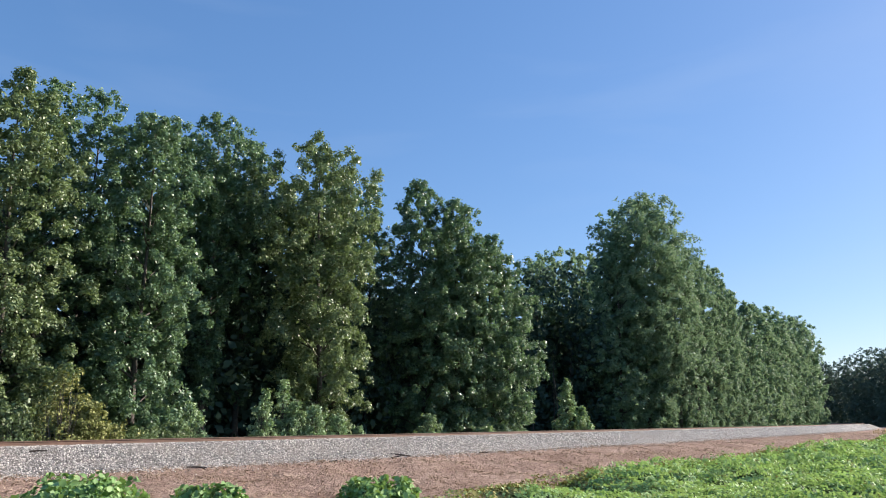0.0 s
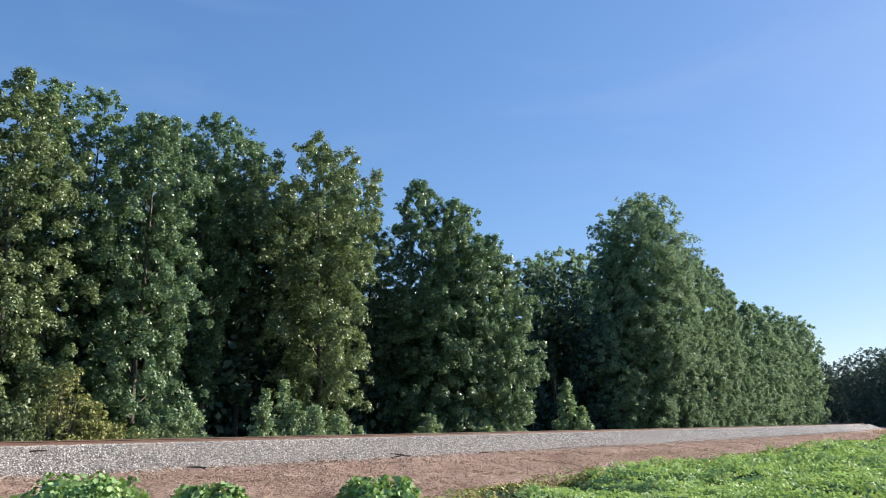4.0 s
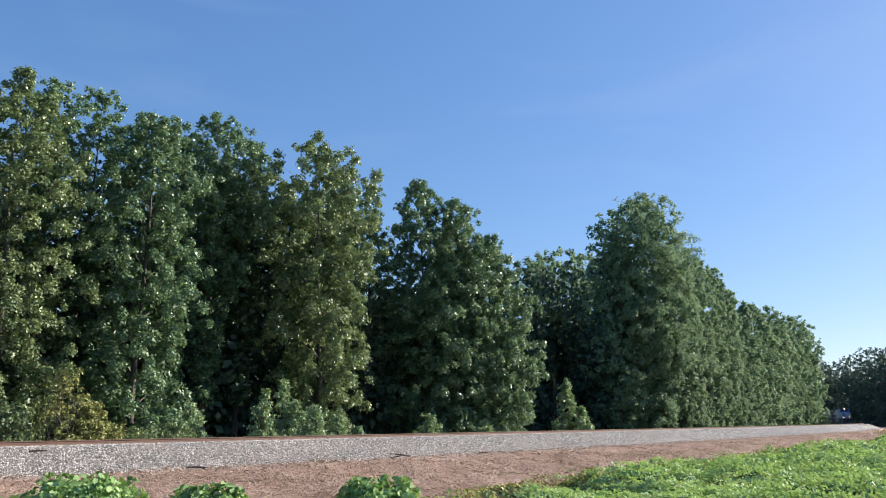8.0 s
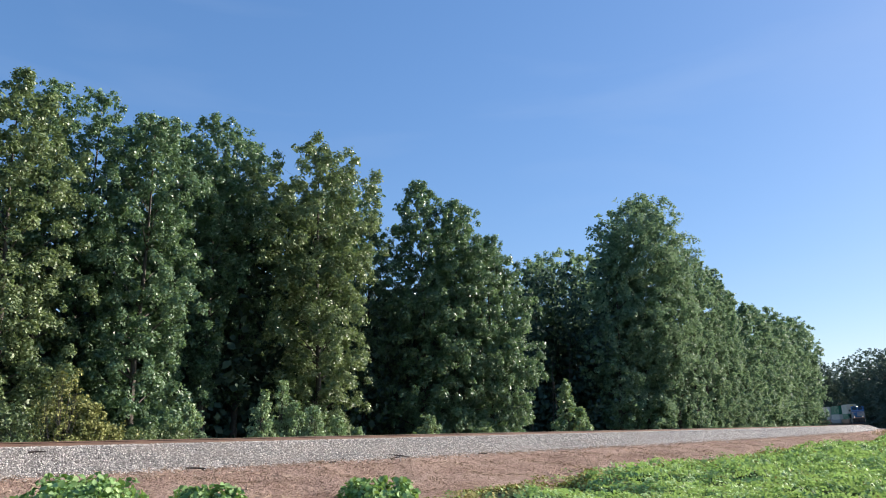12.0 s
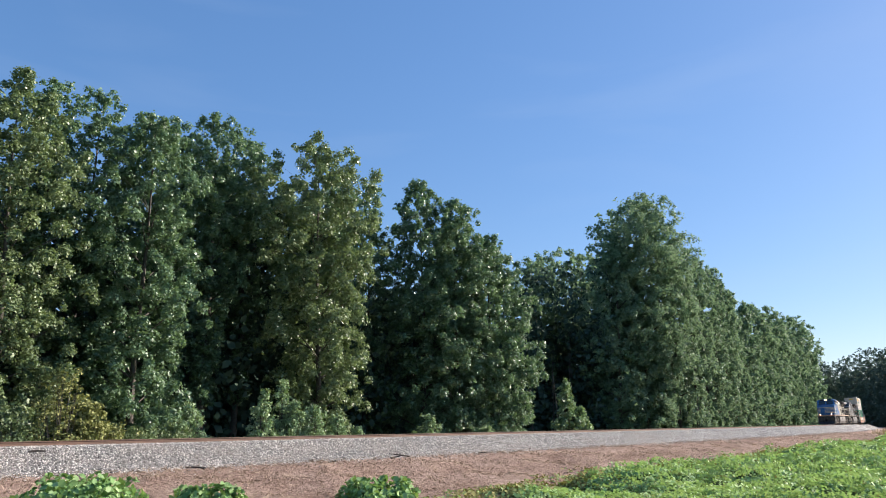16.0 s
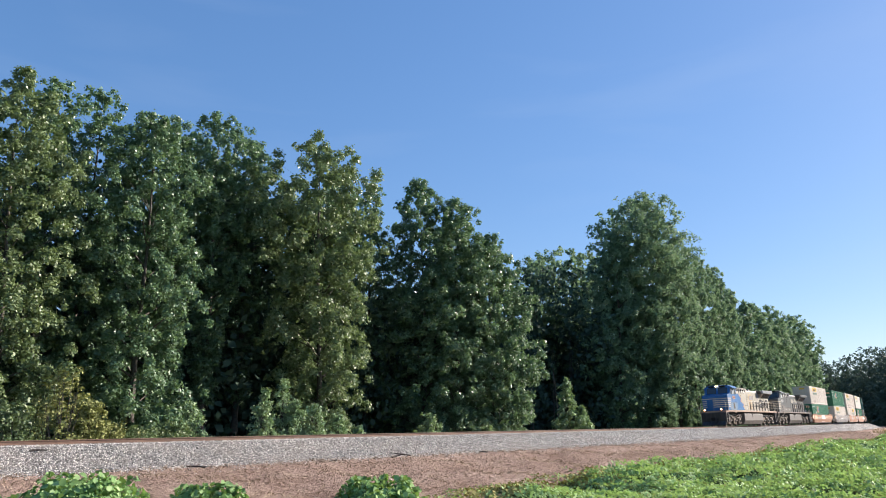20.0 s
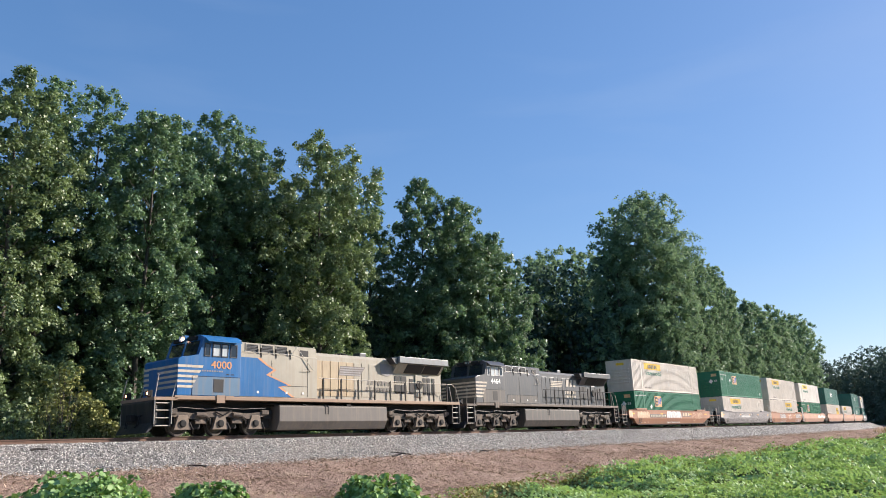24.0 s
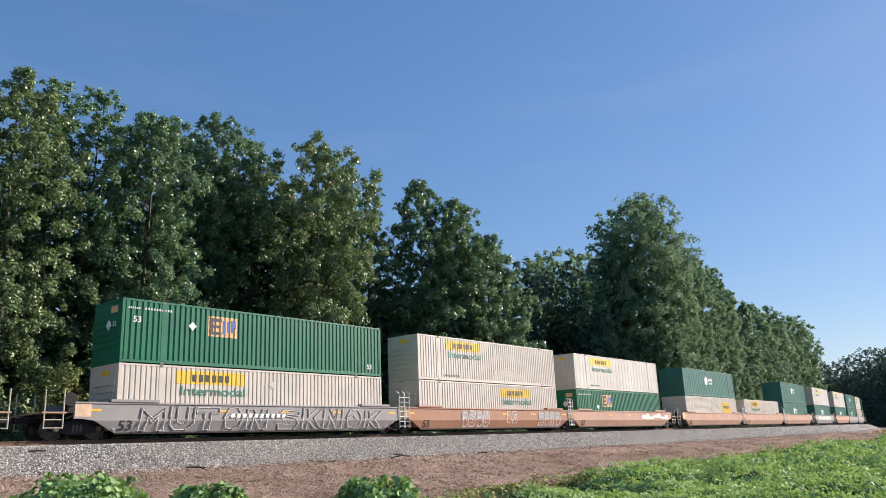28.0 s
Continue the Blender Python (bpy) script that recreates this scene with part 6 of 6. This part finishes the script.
    if kind in ("panel", "emblem"):
        # placard frames, diamond-shaped
        for x, z in (((0.15, 2.2), (0.15, 0.75)) if kind == "panel" else ((-4.55, 1.9 if not level else 1.5),)):
            bm = bmesh.new()
            prism(bm, [(x, z - 0.22), (x + 0.22, z), (x, z + 0.22), (x - 0.22, z)], f - 0.014, f - 0.006)
            part("placard", bm, M_TEXTWHITE if kind == "emblem" else M_CWHITE_B, o, "diamond placard frame")
    if kind == "emblem":
        bm = bmesh.new()
        for y, z in ((-0.25, 1.75), ):
            v = [bm.verts.new((-L2 - 0.066, y + a, z + b)) for a, b in ((0, -0.26), (0.26, 0), (0, 0.26), (-0.26, 0))]
            bm.faces.new(v)
        part("end_placard", bm, M_TEXTWHITE, o)
        part("end_emblem", boxes((-L2 - 0.012, -L2 - 0.002, -0.9, -0.3, 2.3, 2.6)), M_PEACH, o)
        words("53", 0.22, M_TEXTWHITE, o, on_end(-L2 - 0.066, -0.6, 1.66), "size_number", 1.1)
    return o


CARS = []       # thing, place of its middle along the line at the end, half distance of its bogies, height above the rail


def build_train():
    lead = locomotive("blue-fronted diesel locomotive with weathered cream body, headlights lit", M_CREAM, M_BLUE, "4000", M_ORANGE, -44.42, True)
    second = locomotive("weathered black diesel locomotive with white nose stripes", M_DARKGREY, M_DARKGREY, "4464", M_TEXTWHITE, -22.21, False)
    CARS.append((lead, -44.42, 7.12, 0.0))
    CARS.append((second, -22.21, 7.12, 0.0))
    # place of the box's front end, well colour, style, front joint, rear joint, upper box, lower box
    W, G, T, S, Y = "white", "green", "teal", "smooth", "yellow"
    plan = ((-7.6, M_WELLRUST, 0, "coupler", "coupler", W, G), (15.91, M_WELLGREY, 1, "coupler", "shared", G, W), (35.37, M_WELLRUST, 2, "resting", "shared", W, "low"), (54.68, M_WELLPINK, 3, "resting", "coupler", S, G),
            (77.55, M_WELLPINK, 5, "coupler", "shared", T, Y), (97.0, M_WELLPINK, 5, "resting", "shared", None, W), (116.2, M_WELLPINK, 5, "resting", "coupler", T, T),
            (139.2, M_WELLGREY, 4, "coupler", "coupler", S, T), (162.2, M_WELLPINK, 5, "coupler", "shared", S, T), (181.6, M_WELLGREY, 5, "resting", "shared", T, T), (201.0, M_WELLGREY, 5, "resting", "coupler", S, W),
            (224.4, M_WELLPINK, 5, "coupler", "shared", G, S), (243.8, M_WELLPINK, 5, "resting", "coupler", W, T))
    made = {}

    def box_of(kind, level):
        key = (kind, level if kind == G else 0)
        if key not in made:
            made[key] = {W: lambda: container("white corrugated container with a yellow name panel", M_CWHITE, "panel", 0.25, 0.025),
                         "low": lambda: container("white corrugated container with a yellow panel towards its end", M_CWHITE, "panel_low", 0.25, 0.025),
                         G: lambda: container("green corrugated container with a peach emblem and a placard", M_CGREEN, "emblem", RIB, 0.038, level),
                         T: lambda: container("dark green container with a round white mark", M_CTEAL, "disc", 0.5, 0.02),
                         S: lambda: container("pale smooth-sided container with a yellow name panel", M_CWHITE_B, "panel", 0.6, 0.012),
                         Y: lambda: container("white container with a large yellow panel", M_CWHITE, "yellow", 0.3, 0.02)}[kind]()
            return made[key]
        return copy_thing(made[key], Matrix())
    colour = {0: "faded rust-brown well car with a white sprayed patch", 1: "grey well car covered in large sprayed outlines", 2: "rust-brown well car with grey sprayed shapes", 3: "faded pink-brown well car with a white sprayed patch", 4: "grey well car with white sprayed letters", 5: "faded dusty pink-brown well car"}
    for i, (s0, wm, style, fr, re, up, low) in enumerate(plan):
        mid = s0 + 8.075
        c = well_car(colour[style] if not (style == 5 and wm is M_WELLGREY) else "plain grey well car", wm, mid, fr, re, 40 + i, style)
        CARS.append((c, mid, 9.6, 0.0))
        CARS.append((box_of(low, 1), mid, 9.6, 0.37))
        if up:
            CARS.append((box_of(up, 0), mid, 9.6, 0.37 + 2.9))


def travelled(t):
    """How far before its last place the train is, in metres."""
    k = 28.0 - t
    return 18.312 * k - 0.0399 * k * k


build_train()


def build_ties(track):
    """Wooden ties: the stretch in view one by one, the rest joined."""
    bm = boxes((-0.115, 0.115, -1.3, 1.3, -0.36, -0.182), bev=0.012)
    me = bpy.data.meshes.new("tie")
    bm.to_mesh(me)
    bm.free()
    me.materials.append(M_TIE)
    rng = random.Random(4)
    rest = bmesh.new()
    for k in range(-120, 620):
        s = 0.54 * k
        m = line_pose(s - 0.1, s + 0.1) @ Matrix.Rotation(radians(rng.uniform(-1.5, 1.5)), 4, "Z") @ Matrix.Translation((0, rng.uniform(-0.05, 0.05), 0))
        if -20 <= k < 275:
            o = new("tie", me)
            o.parent, o.matrix_local = track, m
        else:
            v = box(rest, -0.115, 0.115, -1.3, 1.3, -0.36, -0.182)
            for q in v:
                q.co = m @ q.co
    o = part("far_ties", rest, M_TIE, track)
    o["kind"] = "stuff"


build_stones()
build_litter()
back_woods()
build_vines()
build_ties(TRACK)


def motions():
    times = [0.5 * k for k in range(57)]
    for o, mid, half, z in CARS:
        lift = Matrix.Translation((0, 0, z))
        walk(o, [(t, line_pose(mid + travelled(t) - half, mid + travelled(t) + half) @ lift) for t in times])
    ticks = [k / 30 for k in range(841)]
    for o, x, r, s_end in WHEELS:
        walk(o, [(t, Matrix.Translation((x, 0, r)) @ Matrix.Rotation(-(travelled(0) - travelled(t)) / r, 4, "Y")) for t in ticks])


motions()
